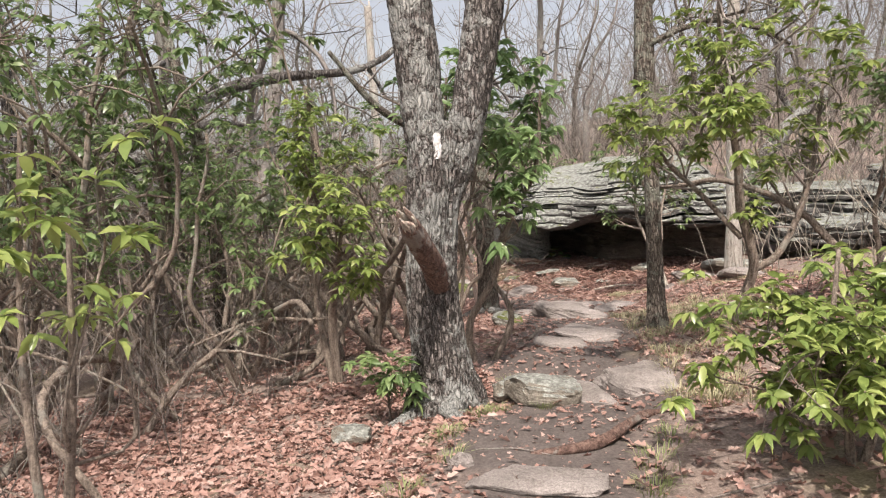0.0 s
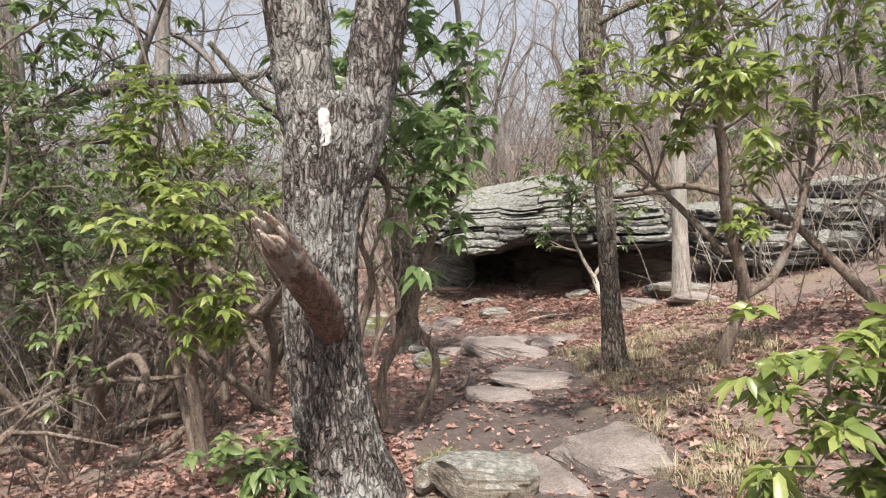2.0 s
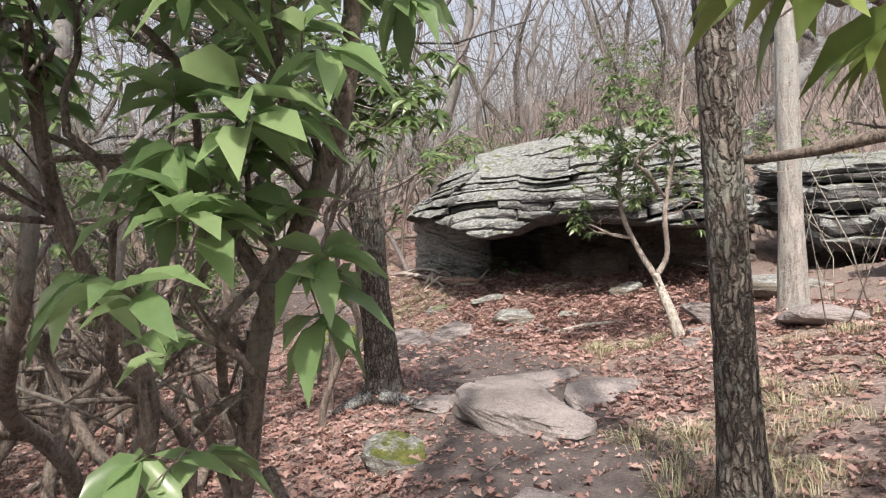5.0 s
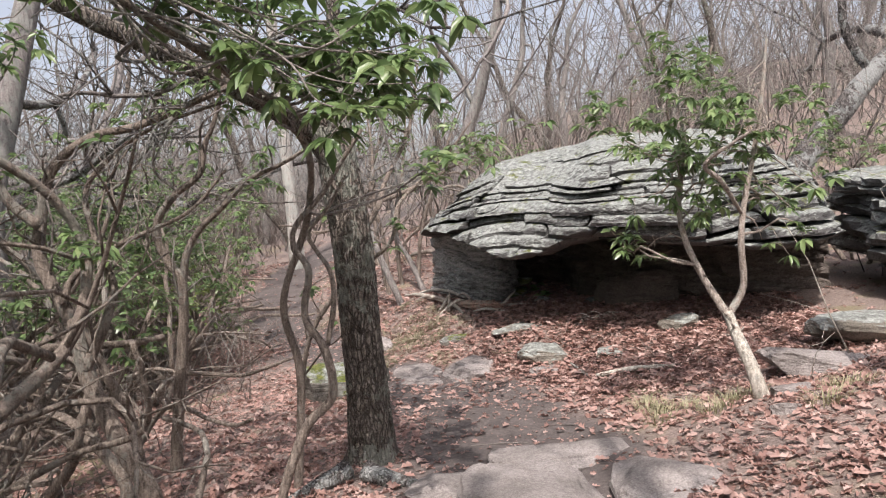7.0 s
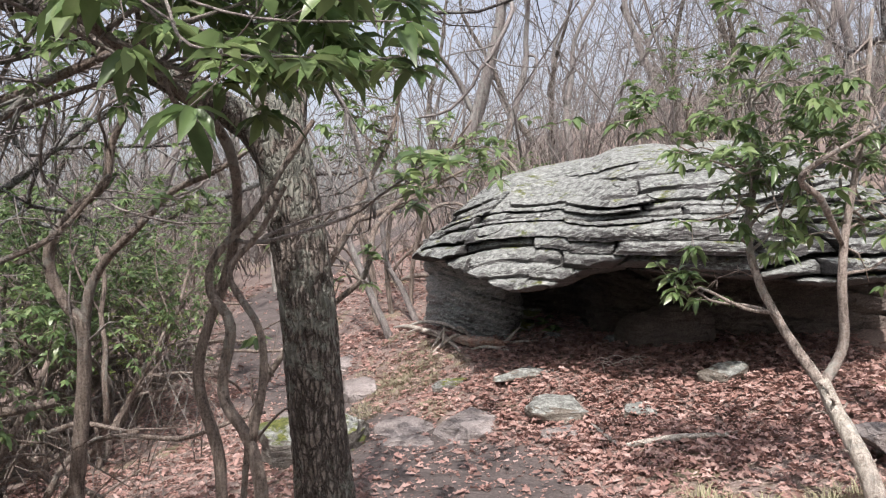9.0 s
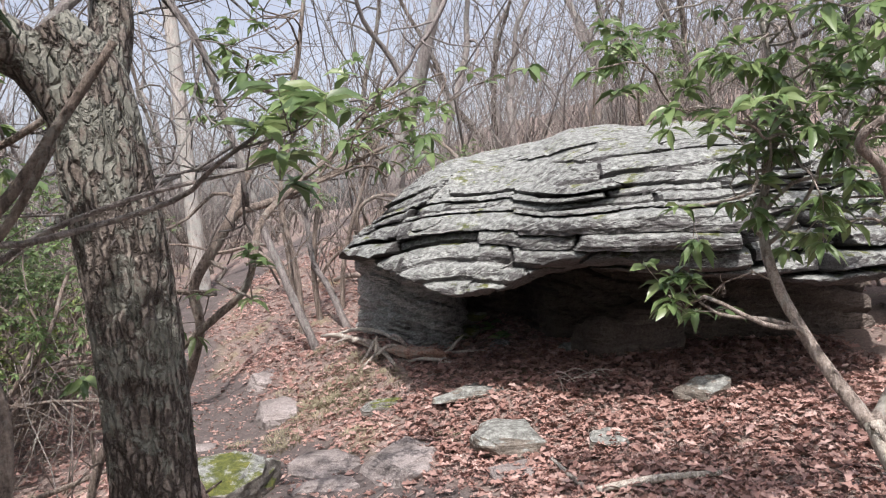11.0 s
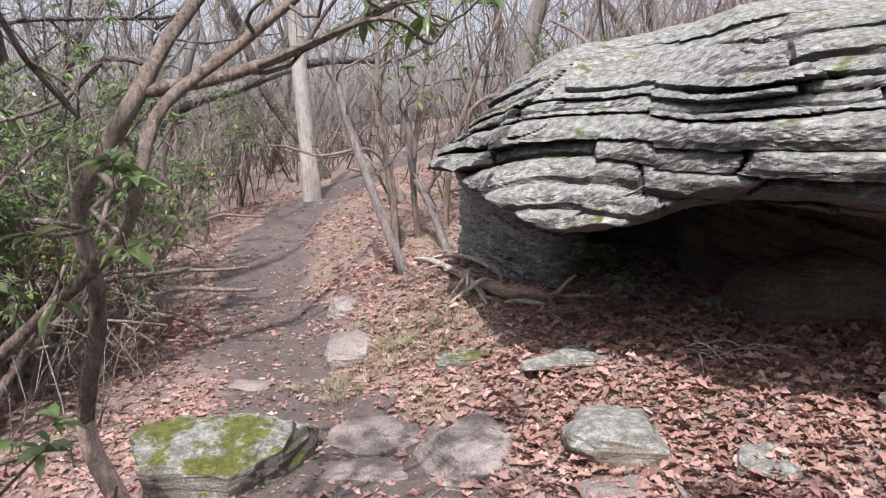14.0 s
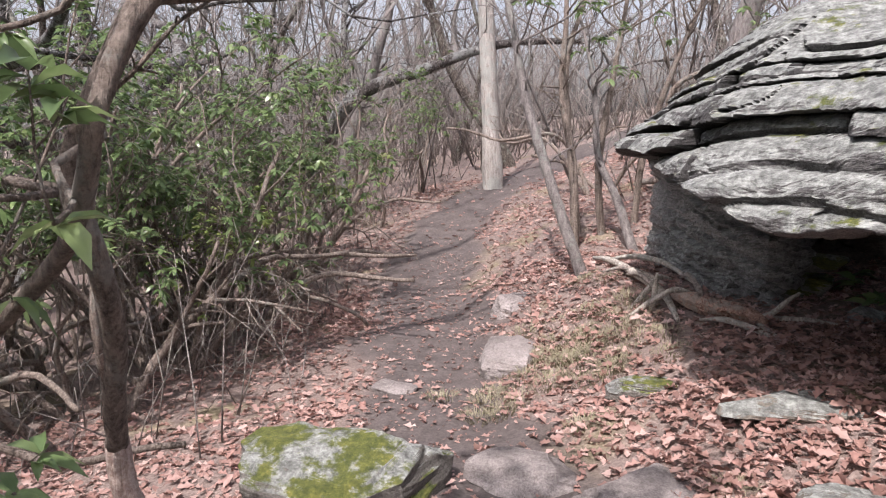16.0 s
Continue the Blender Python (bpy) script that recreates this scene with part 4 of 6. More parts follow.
# ledges of the neighbouring outcrop, up the slope
ledge = thing("rock_ledge", (5.6, 14.6, gz(5.6, 14.6)), "dark layered rock ledge on the slope above", "rock ledge")
for n, (x, y, low, high, w, dd) in enumerate([(5.9, 15.4, 0.5, 0.95, 1.4, 1.6), (6.1, 15.6, 1.0, 1.3, 1.5, 1.5), (5.9, 15.9, 1.35, 1.6, 1.3, 1.3), (7.6, 14.4, 1.0, 1.6, 1.4, 1.2), (8.2, 14.8, 1.6, 2.0, 1.5, 1.3), (5.3, 12.6, 0.7, 1.0, 0.9, 0.5), (7.0, 11.8, 1.0, 1.35, 1.2, 0.6)]):
    me = slab_mesh("rock_slab", [(x - w, y - dd * 0.8), (x, y - dd), (x + w, y - dd * 0.7), (x + w * 0.9, y + dd), (x - w * 0.9, y + dd)], low, high, BOULDER_ROCK, (0.03, 0.06), 0.05, 140 + n, around=90, edge=0.5)
    me.transform(Matrix.Translation(-ledge.location))
    part("rock_slab", me, ledge)


# ---- laurels ----
def reach(rnd, soup, ends, start, target, r, tips=4, wiggle=0.10, sides=5, spread=0.16, sub=2, loc=None):
    """A crooked branch from start to target that ends in a few leafy twigs."""
    a, b = np.asarray(start, float), np.asarray(target, float)
    far = np.linalg.norm(b - a)
    mids = [a + (b - a) * u + rnd.normal(0, wiggle * far, 3) * np.array([1, 1, 0.7]) for u in (0.25, 0.5, 0.75)]
    r = min(r, 0.014)
    line, rad = smooth_line([a, *mids, b], [r, r * 0.85, r * 0.7, r * 0.55, r * 0.4], 0.07)
    if loc is not None and in_the_way(line, loc):
        return line, rad
    tube(soup, line, rad, sides)
    for _ in range(tips):
        n = int(len(line) * rnd.uniform(0.6, 0.97))
        way = (line[-1] - line[-3]) / (np.linalg.norm(line[-1] - line[-3]) + 1e-9) * 0.5 + rnd.normal(0, 0.6, 3) + (0, 0, 0.2)
        twig, tr = grown(rnd, line[n], way, rnd.uniform(0.5, 1.3) * spread * 1.6, max(0.0028, r * 0.28), 0.6, 0.5, 0.05)
        tube(soup, twig, tr, 4)
        ends.append((twig[-1], twig[-1] - twig[-2]))
        for _ in range(sub - 1):
            way = rnd.normal(0, 0.7, 3) + (0, 0, 0.2)
            t2_, tr2 = grown(rnd, twig[len(twig) // 2], way, rnd.uniform(0.4, 1.0) * spread, 0.0025, 0.6, 0.5, 0.05)
            tube(soup, t2_, tr2, 4)
            ends.append((t2_[-1], t2_[-1] - t2_[-2]))
    ends.append((line[-1], line[-1] - line[-2]))
    return line, rad


def laurel(name, label, at, stems, targets, seed, bark=LAUREL_BARK, leaf=LAUREL_LEAF, size=0.10, per=8, bare=0, tips=4, droop=0.4, sides=12, twig_mat=None, category="laurel", extra=3, wiggle=0.1):
    """stems: lists of (points, radii) in the world; targets: (stem, share along it, leafy place)."""
    rnd = np.random.default_rng(seed)
    e = thing(name, at, label, category, "laurels")
    loc = np.array(at, float)
    lines = []
    for n, (p, r) in enumerate(stems):
        s = Soup()
        line, rad = smooth_line(np.array(p, float) - loc, r, 0.04)
        tube(s, line, rad, sides, bark_bump(0.12, 2.0, seed + n))
        part("stem", s.mesh("stem", bark), e)
        lines.append((line, rad))
    s, ends = Soup(), []
    for n, u, place in targets:
        line, rad = lines[n]
        k = int(u * (len(line) - 1))
        sub, srad = reach(rnd, s, ends, line[k], np.array(place, float) - loc, max(0.006, rad[k] * 0.5), tips, wiggle, loc=loc)
    dead = []
    for line, rad in lines:
        if bare:
            branch_out(rnd, s, dead, line, rad * 0.5, 2, bare, 1.0, 0.7, 0.1, 4, (0.3, 1.0), 0.17, 0.003, loc)
        if extra:
            branch_out(rnd, s, ends, line, rad * 0.6, 2, extra, 0.9, 0.6, 0.3, 4, (0.6, 1.0), 0.35, 0.003, loc)
    if s.n:
        tagged(part("branchwork", s.mesh("branchwork", twig_mat or bark), e), kind="stuff")
    f = Soup()
    rosettes(f, ends, rnd, size, per, 0.9, droop)
    if f.n:
        ob = part("foliage", f.mesh("foliage", leaf), e)
        tagged(ob, kind="stuff")
    return e


def cloud(rnd, stem, u, centre, radius, count):
    """Leafy places spread round a centre."""
    return [(stem, rnd.uniform(*u), np.array(centre) + rnd.normal(0, 0.5, 3) * np.array(radius)) for _ in range(count)]


rnd = np.random.default_rng(3)
# bright bush on the uphill side at the start
laurel("laurel_bush", "low laurel bush with bright yellow-green leaves", (1.55, 3.75, gz(1.55, 3.75)),
       [([(1.55, 3.75, gz(1.55, 3.75) - 0.1), (1.5, 3.7, 0.45), (1.4, 3.62, 0.8), (1.45, 3.7, 1.2)], [0.025, 0.02, 0.015, 0.01]), ([(1.6, 3.8, gz(1.6, 3.8) - 0.1), (1.75, 3.8, 0.5), (1.9, 3.9, 0.9), (1.85, 4.1, 1.3)], [0.025, 0.02, 0.015, 0.01])],
       cloud(rnd, 0, (0.2, 0.9), (1.35, 3.55, 0.72), (0.45, 0.5, 0.45), 26) + cloud(rnd, 1, (0.2, 0.9), (1.85, 3.9, 0.8), (0.55, 0.6, 0.5), 24), 5, leaf=YOUNG_LEAF, size=0.095, per=9, tips=3, extra=0)
# near bush on the downhill side
laurel("laurel_bush", "thin laurel bush with a few large pale leaves", (-1.75, 2.3, gz(-1.75, 2.3)),
       [([(-1.75, 2.3, gz(-1.75, 2.3) - 0.1), (-1.7, 2.25, 0.4), (-1.62, 2.2, 0.9), (-1.6, 2.2, 1.45)], [0.022, 0.018, 0.013, 0.008]), ([(-1.8, 2.35, gz(-1.8, 2.35) - 0.1), (-1.95, 2.4, 0.5), (-2.05, 2.5, 1.1), (-2.0, 2.5, 1.8)], [0.02, 0.017, 0.012, 0.008])],
       cloud(rnd, 0, (0.5, 0.95), (-1.52, 2.15, 1.3), (0.2, 0.3, 0.55), 4) + cloud(rnd, 1, (0.5, 0.95), (-2.0, 2.5, 1.5), (0.35, 0.4, 0.6), 4), 6, leaf=YOUNG_LEAF, size=0.10, per=6, tips=2, extra=0, bare=3)
# laurel behind the oak with large dark leaves
laurel("tall_laurel", "tall laurel with large glossy dark green leaves", (-0.62, 6.45, gz(-0.62, 6.45)),
       [([(-0.62, 6.45, gz(-0.62, 6.45) - 0.1), (-0.68, 6.5, 0.3), (-0.45, 6.5, 0.75), (-0.3, 6.4, 1.25), (-0.05, 6.3, 1.75), (0.0, 6.2, 2.4)], [0.04, 0.034, 0.03, 0.026, 0.02, 0.012]),
        ([(-0.7, 6.5, gz(-0.7, 6.5) - 0.1), (-0.85, 6.6, 0.5), (-0.75, 6.7, 1.0), (-0.9, 6.6, 1.6), (-0.85, 6.5, 2.6)], [0.035, 0.03, 0.026, 0.02, 0.012]),
        ([(-0.5, 6.6, gz(-0.5, 6.6) - 0.1), (-0.3, 6.7, 0.35), (-0.5, 6.9, 0.7)], [0.035, 0.028, 0.02])],
       cloud(rnd, 0, (0.5, 1.0), (-0.12, 6.05, 2.2), (0.62, 0.55, 0.45), 17) + cloud(rnd, 1, (0.5, 1.0), (-0.8, 6.4, 2.45), (0.75, 0.5, 0.55), 14) + cloud(rnd, 0, (0.3, 0.6), (-0.3, 6.2, 1.5), (0.25, 0.3, 0.2), 3), 7, leaf=BROAD_LEAF, size=0.13, per=8, tips=3, bare=3, droop=0.4, extra=0)
# laurel on the downhill side of the oak
laurel("laurel_bush", "laurel with bright whorls of leaves beside the oak", (-1.93, 6.4, gz(-1.93, 6.4)),
       [([(-1.93, 6.4, gz(-1.93, 6.4) - 0.1), (-1.95, 6.3, 0.4), (-1.8, 6.0, 0.8), (-1.65, 5.6, 1.1), (-1.55, 5.35, 1.35)], [0.045, 0.04, 0.03, 0.02, 0.01]),
        ([(-2.0, 6.5, gz(-2.0, 6.5) - 0.1), (-2.2, 6.6, 0.6), (-2.1, 6.5, 1.3), (-2.3, 6.5, 2.2)], [0.035, 0.03, 0.02, 0.012])],
       cloud(rnd, 0, (0.5, 1.0), (-1.62, 5.25, 1.25), (0.35, 0.3, 0.25), 11) + cloud(rnd, 0, (0.5, 1.0), (-1.5, 5.3, 0.85), (0.25, 0.25, 0.2), 4) + cloud(rnd, 1, (0.5, 1.0), (-2.1, 6.3, 2.0), (0.6, 0.5, 0.5), 16), 8, leaf=YOUNG_LEAF, size=0.10, per=8, tips=2, bare=4)
laurel("laurel_seedling", "small laurel seedling at the foot of the oak", (-1.15, 5.1, gz(-1.15, 5.1)),
       [([(-1.15, 5.1, gz(-1.15, 5.1) - 0.03), (-1.16, 5.08, 0.12), (-1.2, 5.05, 0.2)], [0.01, 0.008, 0.006])],
       cloud(rnd, 0, (0.3, 1.0), (-1.2, 5.0, 0.16), (0.28, 0.2, 0.08), 12), 9, size=0.10, per=7, tips=1, extra=0)
# laurel on the bank, its branches over the path
laurel("tall_laurel", "crooked laurel with yellow-green leaves on the bank", (1.78, 6.5, gz(1.78, 6.5)),
       [([(1.72, 6.5, gz(1.72, 6.5) - 0.1), (1.70, 6.45, 0.45), (1.82, 6.4, 0.85), (1.68, 6.3, 1.35), (1.62, 6.2, 1.8), (1.45, 6.0, 2.5), (1.4, 5.9, 3.2)], [0.05, 0.042, 0.04, 0.038, 0.034, 0.025, 0.015]),
        ([(1.8, 6.4, 0.8), (2.05, 6.4, 1.0), (2.3, 6.5, 1.6), (2.4, 6.5, 2.4)], [0.03, 0.028, 0.022, 0.012]),
        ([(1.7, 6.35, 1.1), (1.4, 6.6, 1.5), (1.1, 6.4, 1.75), (0.9, 6.0, 2.0)], [0.025, 0.022, 0.018, 0.01])],
       cloud(rnd, 0, (0.5, 1.0), (1.1, 5.35, 2.05), (0.5, 0.35, 0.2), 14) + cloud(rnd, 2, (0.4, 1.0), (0.75, 5.5, 1.95), (0.4, 0.4, 0.2), 10) + cloud(rnd, 0, (0.6, 1.0), (1.5, 6.0, 2.7), (0.7, 0.6, 0.6), 18) + cloud(rnd, 1, (0.4, 1.0), (2.4, 6.4, 2.2), (0.6, 0.5, 0.6), 16) + cloud(rnd, 1, (0.1, 0.4), (1.9, 6.4, 1.3), (0.18, 0.2, 0.1), 3), 10, leaf=YOUNG_LEAF, size=0.10, per=8, tips=2, bare=4, twig_mat=TWIG_BARK, extra=0)
# pale-footed laurel before the boulder
t5 = [(1.95, 11.45, gz(1.95, 11.45) - 0.08), (1.88, 11.5, 0.2), (1.82, 11.7, 0.45), (1.80, 11.78, 0.56)]
laurel("tall_laurel", "slender laurel with a pale curved foot before the boulder", (1.95, 11.45, gz(1.95, 11.45)),
       [(t5, [0.056, 0.046, 0.041, 0.038]), ([(1.80, 11.78, 0.54), (1.68, 11.95, 0.8), (1.58, 12.1, 1.1), (1.55, 12.15, 1.4), (1.6, 12.1, 1.9), (1.5, 12.1, 2.5)], [0.03, 0.026, 0.024, 0.021, 0.016, 0.009]),
        ([(1.80, 11.78, 0.54), (1.92, 11.8, 0.75), (1.9, 11.75, 1.1), (1.95, 11.8, 1.4), (2.1, 11.9, 2.0), (2.2, 12, 2.6)], [0.03, 0.026, 0.024, 0.021, 0.016, 0.009]),
        ([(1.92, 11.78, 1.3), (1.7, 11.5, 1.55), (1.57, 11.39, 1.67), (1.8, 11.2, 1.85)], [0.014, 0.018, 0.015, 0.009])],
       cloud(rnd, 1, (0.4, 1.0), (1.4, 12.0, 1.75), (0.6, 0.5, 0.35), 13) + cloud(rnd, 2, (0.5, 1.0), (2.2, 11.9, 2.0), (0.6, 0.5, 0.5), 13) + cloud(rnd, 1, (0.6, 1.0), (1.2, 11.8, 2.2), (0.6, 0.5, 0.4), 9) + cloud(rnd, 2, (0.3, 0.6), (2.1, 11.9, 1.4), (0.5, 0.3, 0.12), 6) + cloud(rnd, 1, (0.1, 0.3), (1.15, 12.0, 1.05), (0.15, 0.2, 0.08), 2), 12, bark=LIMB_BARK, size=0.095, per=8, tips=2, bare=9, extra=0)
for ob in [o for o in bpy.data.objects if o.parent and o.parent.name.startswith("tall_laurel") and abs(o.parent.location.x - 1.95) < 0.01 and o.name.startswith("stem")][:1]:
    ob.data.materials[0] = PALE_TWIG
    ob["label"] = "pale smooth curved foot"
# twin laurel beside the mossy boulder
g6 = gz(-1.25, 12.6)
laurel("tall_laurel", "crooked twin-stemmed laurel with a bare pink foot", (-1.25, 12.6, g6),
       [([(-1.16, 12.62, g6 - 0.1), (-1.25, 12.62, 0.0), (-1.36, 12.6, 0.3), (-1.38, 12.6, 0.45)], [0.042, 0.038, 0.034, 0.03]),
        ([(-1.38, 12.6, 0.43), (-1.30, 12.55, 0.6), (-1.2, 12.5, 0.8), (-1.12, 12.42, 1.0), (-1.12, 12.38, 1.2), (-1.0, 12.4, 1.4), (-0.92, 12.45, 1.55), (-0.9, 12.6, 1.72), (-0.7, 12.9, 2.2), (-0.6, 13, 2.8)], [0.029, 0.027, 0.026, 0.025, 0.025, 0.026, 0.025, 0.021, 0.016, 0.01]),
        ([(-1.75, 12.2, gz(-1.75, 12.2) - 0.1), (-1.6, 12.2, 0.3), (-1.36, 12.2, 0.72), (-1.2, 12.22, 0.88), (-1.0, 12.25, 1.04), (-0.82, 12.2, 1.18), (-0.76, 12.2, 1.32), (-0.74, 12.3, 1.5), (-0.6, 12.5, 1.68), (-0.35, 12.6, 1.9), (-0.1, 12.6, 2.2)], [0.022, 0.02, 0.02, 0.019, 0.018, 0.018, 0.017, 0.017, 0.015, 0.011, 0.007]),
        ([(-0.92, 12.45, 1.55), (-0.8, 12.7, 1.6), (-0.6, 12.9, 1.7), (-0.2, 13.1, 1.9)], [0.022, 0.02, 0.016, 0.01])],
       cloud(rnd, 1, (0.6, 1.0), (-0.9, 12.7, 2.3), (0.5, 0.5, 0.4), 10) + cloud(rnd, 2, (0.8, 1.0), (-0.1, 12.2, 2.05), (0.4, 0.4, 0.2), 7) + [(1, 0.3, (-0.95, 12.0, 1.2)), (2, 0.3, (-1.2, 12.0, 1.0)), (2, 0.2, (-1.15, 12.2, 0.55)), (1, 0.35, (-0.75, 12.1, 1.15)), (1, 0.5, (-1.3, 12.0, 1.45))] + cloud(rnd, 3, (0.3, 1.0), (-0.2, 13.2, 1.95), (0.4, 0.4, 0.2), 6), 14, size=0.095, per=6, tips=1, bare=3, extra=0)
for ob in [o for o in bpy.data.objects if o.parent and o.parent.name.startswith("tall_laurel") and abs(o.parent.location.x + 1.25) < 0.01 and o.name.startswith("stem")][:1]:
    ob.data.materials[0] = PINK_WOOD
    ob["label"] = "bare pinkish wood without bark"
# stem that arches away from the upright tree, with leaves over the path
laurel("arching_laurel", "laurel whose stem arches over beside the upright tree", (-1.12, 10.75, gz(-1.12, 10.75)),
       [([(-1.3, 10.85, gz(-1.3, 10.85) - 0.1), (-1.22, 10.85, 0.4), (-1.3, 10.85, 0.9), (-1.1, 10.85, 1.45), (-1.0, 10.6, 1.9), (-1.2, 10.2, 2.2), (-1.3, 9.8, 2.35), (-1.6, 9.2, 2.6), (-2.2, 8.6, 2.9)], [0.03, 0.026, 0.024, 0.023, 0.022, 0.021, 0.02, 0.016, 0.01]),
        ([(-1.25, 10.45, -0.5), (-1.25, 10.45, -0.25), (-1.09, 10.5, 0.16), (-0.92, 10.54, 0.35), (-0.96, 10.58, 0.63), (-1.09, 10.63, 0.84), (-1.06, 10.68, 1.12), (-1.16, 10.72, 1.27), (-1.15, 10.76, 1.41), (-0.98, 10.81, 1.6), (-0.86, 10.86, 1.79), (-0.71, 10.9, 2.01)], [0.034, 0.032, 0.03, 0.028, 0.026, 0.024, 0.022, 0.02, 0.018, 0.016, 0.014, 0.012]),
        ([(-0.92, 10.5, 0.68), (-0.87, 10.53, 0.92), (-0.89, 10.57, 1.12), (-0.99, 10.6, 1.27), (-1.03, 10.63, 1.37), (-0.91, 10.67, 1.51), (-0.79, 10.7, 1.71)], [0.018, 0.017, 0.015, 0.014, 0.013, 0.011, 0.01])],
       cloud(rnd, 0, (0.4, 0.9), (-0.35, 9.8, 2.15), (0.45, 0.6, 0.25), 18) + cloud(rnd, 0, (0.5, 0.9), (-0.7, 10.2, 2.45), (0.5, 0.6, 0.3), 16) + cloud(rnd, 0, (0.6, 1.0), (-1.4, 9.6, 2.6), (0.5, 0.5, 0.25), 8) + [(0, 0.35, (0.0, 10.95, 1.72)), (0, 0.35, (0.1, 11.1, 1.60)), (0, 0.4, (-0.15, 10.75, 1.8)), (0, 0.38, (-0.3, 11.3, 1.85)), (0, 0.42, (0.05, 11.4, 1.9))], 16, size=0.115, per=8, tips=2, bare=0, extra=0, twig_mat=TWIG_BARK)
# old twisted laurels down the slope from the path
laurel("old_laurel", "old forked laurel with a bare twisted stem", (-2.65, 11.8, gz(-2.65, 11.8)),
       [([(-2.65, 11.8, -0.76), (-2.65, 11.8, -0.51), (-2.57, 11.78, 0.04), (-2.49, 11.76, 0.51), (-2.45, 11.75, 0.98), (-2.53, 11.73, 1.12), (-2.6, 11.71, 1.31), (-2.58, 11.69, 1.49), (-2.41, 11.67, 1.68), (-2.19, 11.65, 1.83), (-2.12, 11.64, 2.06), (-2.02, 11.62, 2.23), (-1.89, 11.6, 2.62)], [0.05, 0.047, 0.044, 0.041, 0.038, 0.035, 0.033, 0.03, 0.027, 0.024, 0.021, 0.018, 0.015]),
        ([(-2.48, 11.8, 0.93), (-2.41, 11.78, 1.2), (-2.29, 11.77, 1.38), (-2.06, 11.75, 1.57), (-1.82, 11.73, 1.77), (-1.53, 11.72, 1.88), (-1.25, 11.7, 2.03)], [0.032, 0.029, 0.025, 0.022, 0.019, 0.015, 0.012])],
       cloud(rnd, 0, (0.7, 1.0), (-2.1, 11.5, 2.3), (0.7, 0.6, 0.35), 7) + cloud(rnd, 1, (0.6, 1.0), (-1.6, 11.7, 2.0), (0.4, 0.4, 0.25), 3), 51, size=0.09, per=7, tips=2, bare=6, extra=1, twig_mat=TWIG_BARK)
laurel("old_laurel", "old thick-stemmed laurel with tangled bare branches", (-2.02, 10.3, gz(-2.02, 10.3)),
       [([(-2.02, 10.3, -0.43), (-2.02, 10.3, -0.18), (-2.2, 10.33, 0.13), (-2.39, 10.36, 0.51), (-2.5, 10.39, 0.9), (-2.68, 10.42, 1.25), (-2.69, 10.45, 1.5), (-2.59, 10.48, 1.85), (-2.34, 10.51, 2.03), (-2.02, 10.54, 2.09), (-1.54, 10.57, 2.26), (-1.22, 10.6, 2.39)], [0.062, 0.058, 0.053, 0.049, 0.045, 0.04, 0.036, 0.031, 0.027, 0.023, 0.018, 0.014]),
        ([(-2.41, 10.35, 0.59), (-2.27, 10.41, 0.92), (-2.26, 10.48, 1.12), (-2.39, 10.54, 1.41), (-2.48, 10.61, 1.66), (-2.41, 10.67, 1.84), (-2.09, 10.74, 2.08), (-1.57, 10.8, 2.24)], [0.03, 0.027, 0.024, 0.021, 0.019, 0.016, 0.013, 0.01]),
        ([(-2.62, 10.35, 1.5), (-2.73, 10.31, 1.61), (-2.8, 10.27, 1.75), (-2.94, 10.24, 2.13), (-2.94, 10.2, 2.51)], [0.035, 0.03, 0.025, 0.02, 0.015]),
        ([(-2.52, 10.35, 1.01), (-2.46, 10.4, 1.18), (-2.22, 10.45, 1.34), (-1.98, 10.5, 1.44), (-1.74, 10.55, 1.55), (-1.52, 10.6, 1.79)], [0.022, 0.019, 0.016, 0.014, 0.011, 0.008])],
       cloud(rnd, 0, (0.8, 1.0), (-1.5, 10.5, 2.5), (0.6, 0.5, 0.25), 5) + cloud(rnd, 2, (0.6, 1.0), (-2.8, 10.2, 2.6), (0.6, 0.5, 0.3), 5) + [(3, 0.4, (-2.3, 10.3, 1.4)), (3, 0.5, (-2.2, 10.3, 1.3))], 52, size=0.09, per=7, tips=2, bare=9, extra=1, twig_mat=TWIG_BARK)
laurel("old_laurel", "old laurel with low sprawling crooked stems", (-2.67, 11.3, gz(-2.67, 11.3)),
       [([(-2.67, 11.3, -0.64), (-2.67, 11.3, -0.39), (-2.68, 11.23, 0.03), (-2.77, 11.17, 0.31), (-2.97, 11.1, 0.83), (-3.19, 11.03, 1.18), (-3.38, 10.97, 1.4), (-3.54, 10.9, 1.8)], [0.045, 0.041, 0.038, 0.034, 0.031, 0.027, 0.024, 0.02]),
        ([(-2.5, 10.8, -0.52), (-2.5, 10.8, -0.27), (-2.77, 10.88, -0.02), (-3.06, 10.95, 0.14), (-3.43, 11.02, 0.1), (-3.65, 11.1, 0.26), (-3.4, 11.18, 0.66), (-3.21, 11.25, 0.81), (-2.84, 11.32, 1.39), (-2.76, 11.4, 1.77)], [0.045, 0.041, 0.038, 0.034, 0.03, 0.027, 0.023, 0.019, 0.016, 0.012])],
       cloud(rnd, 0, (0.7, 1.0), (-3.4, 10.8, 2.0), (0.5, 0.5, 0.3), 5), 53, size=0.09, per=7, tips=2, bare=7, extra=1, twig_mat=TWIG_BARK)
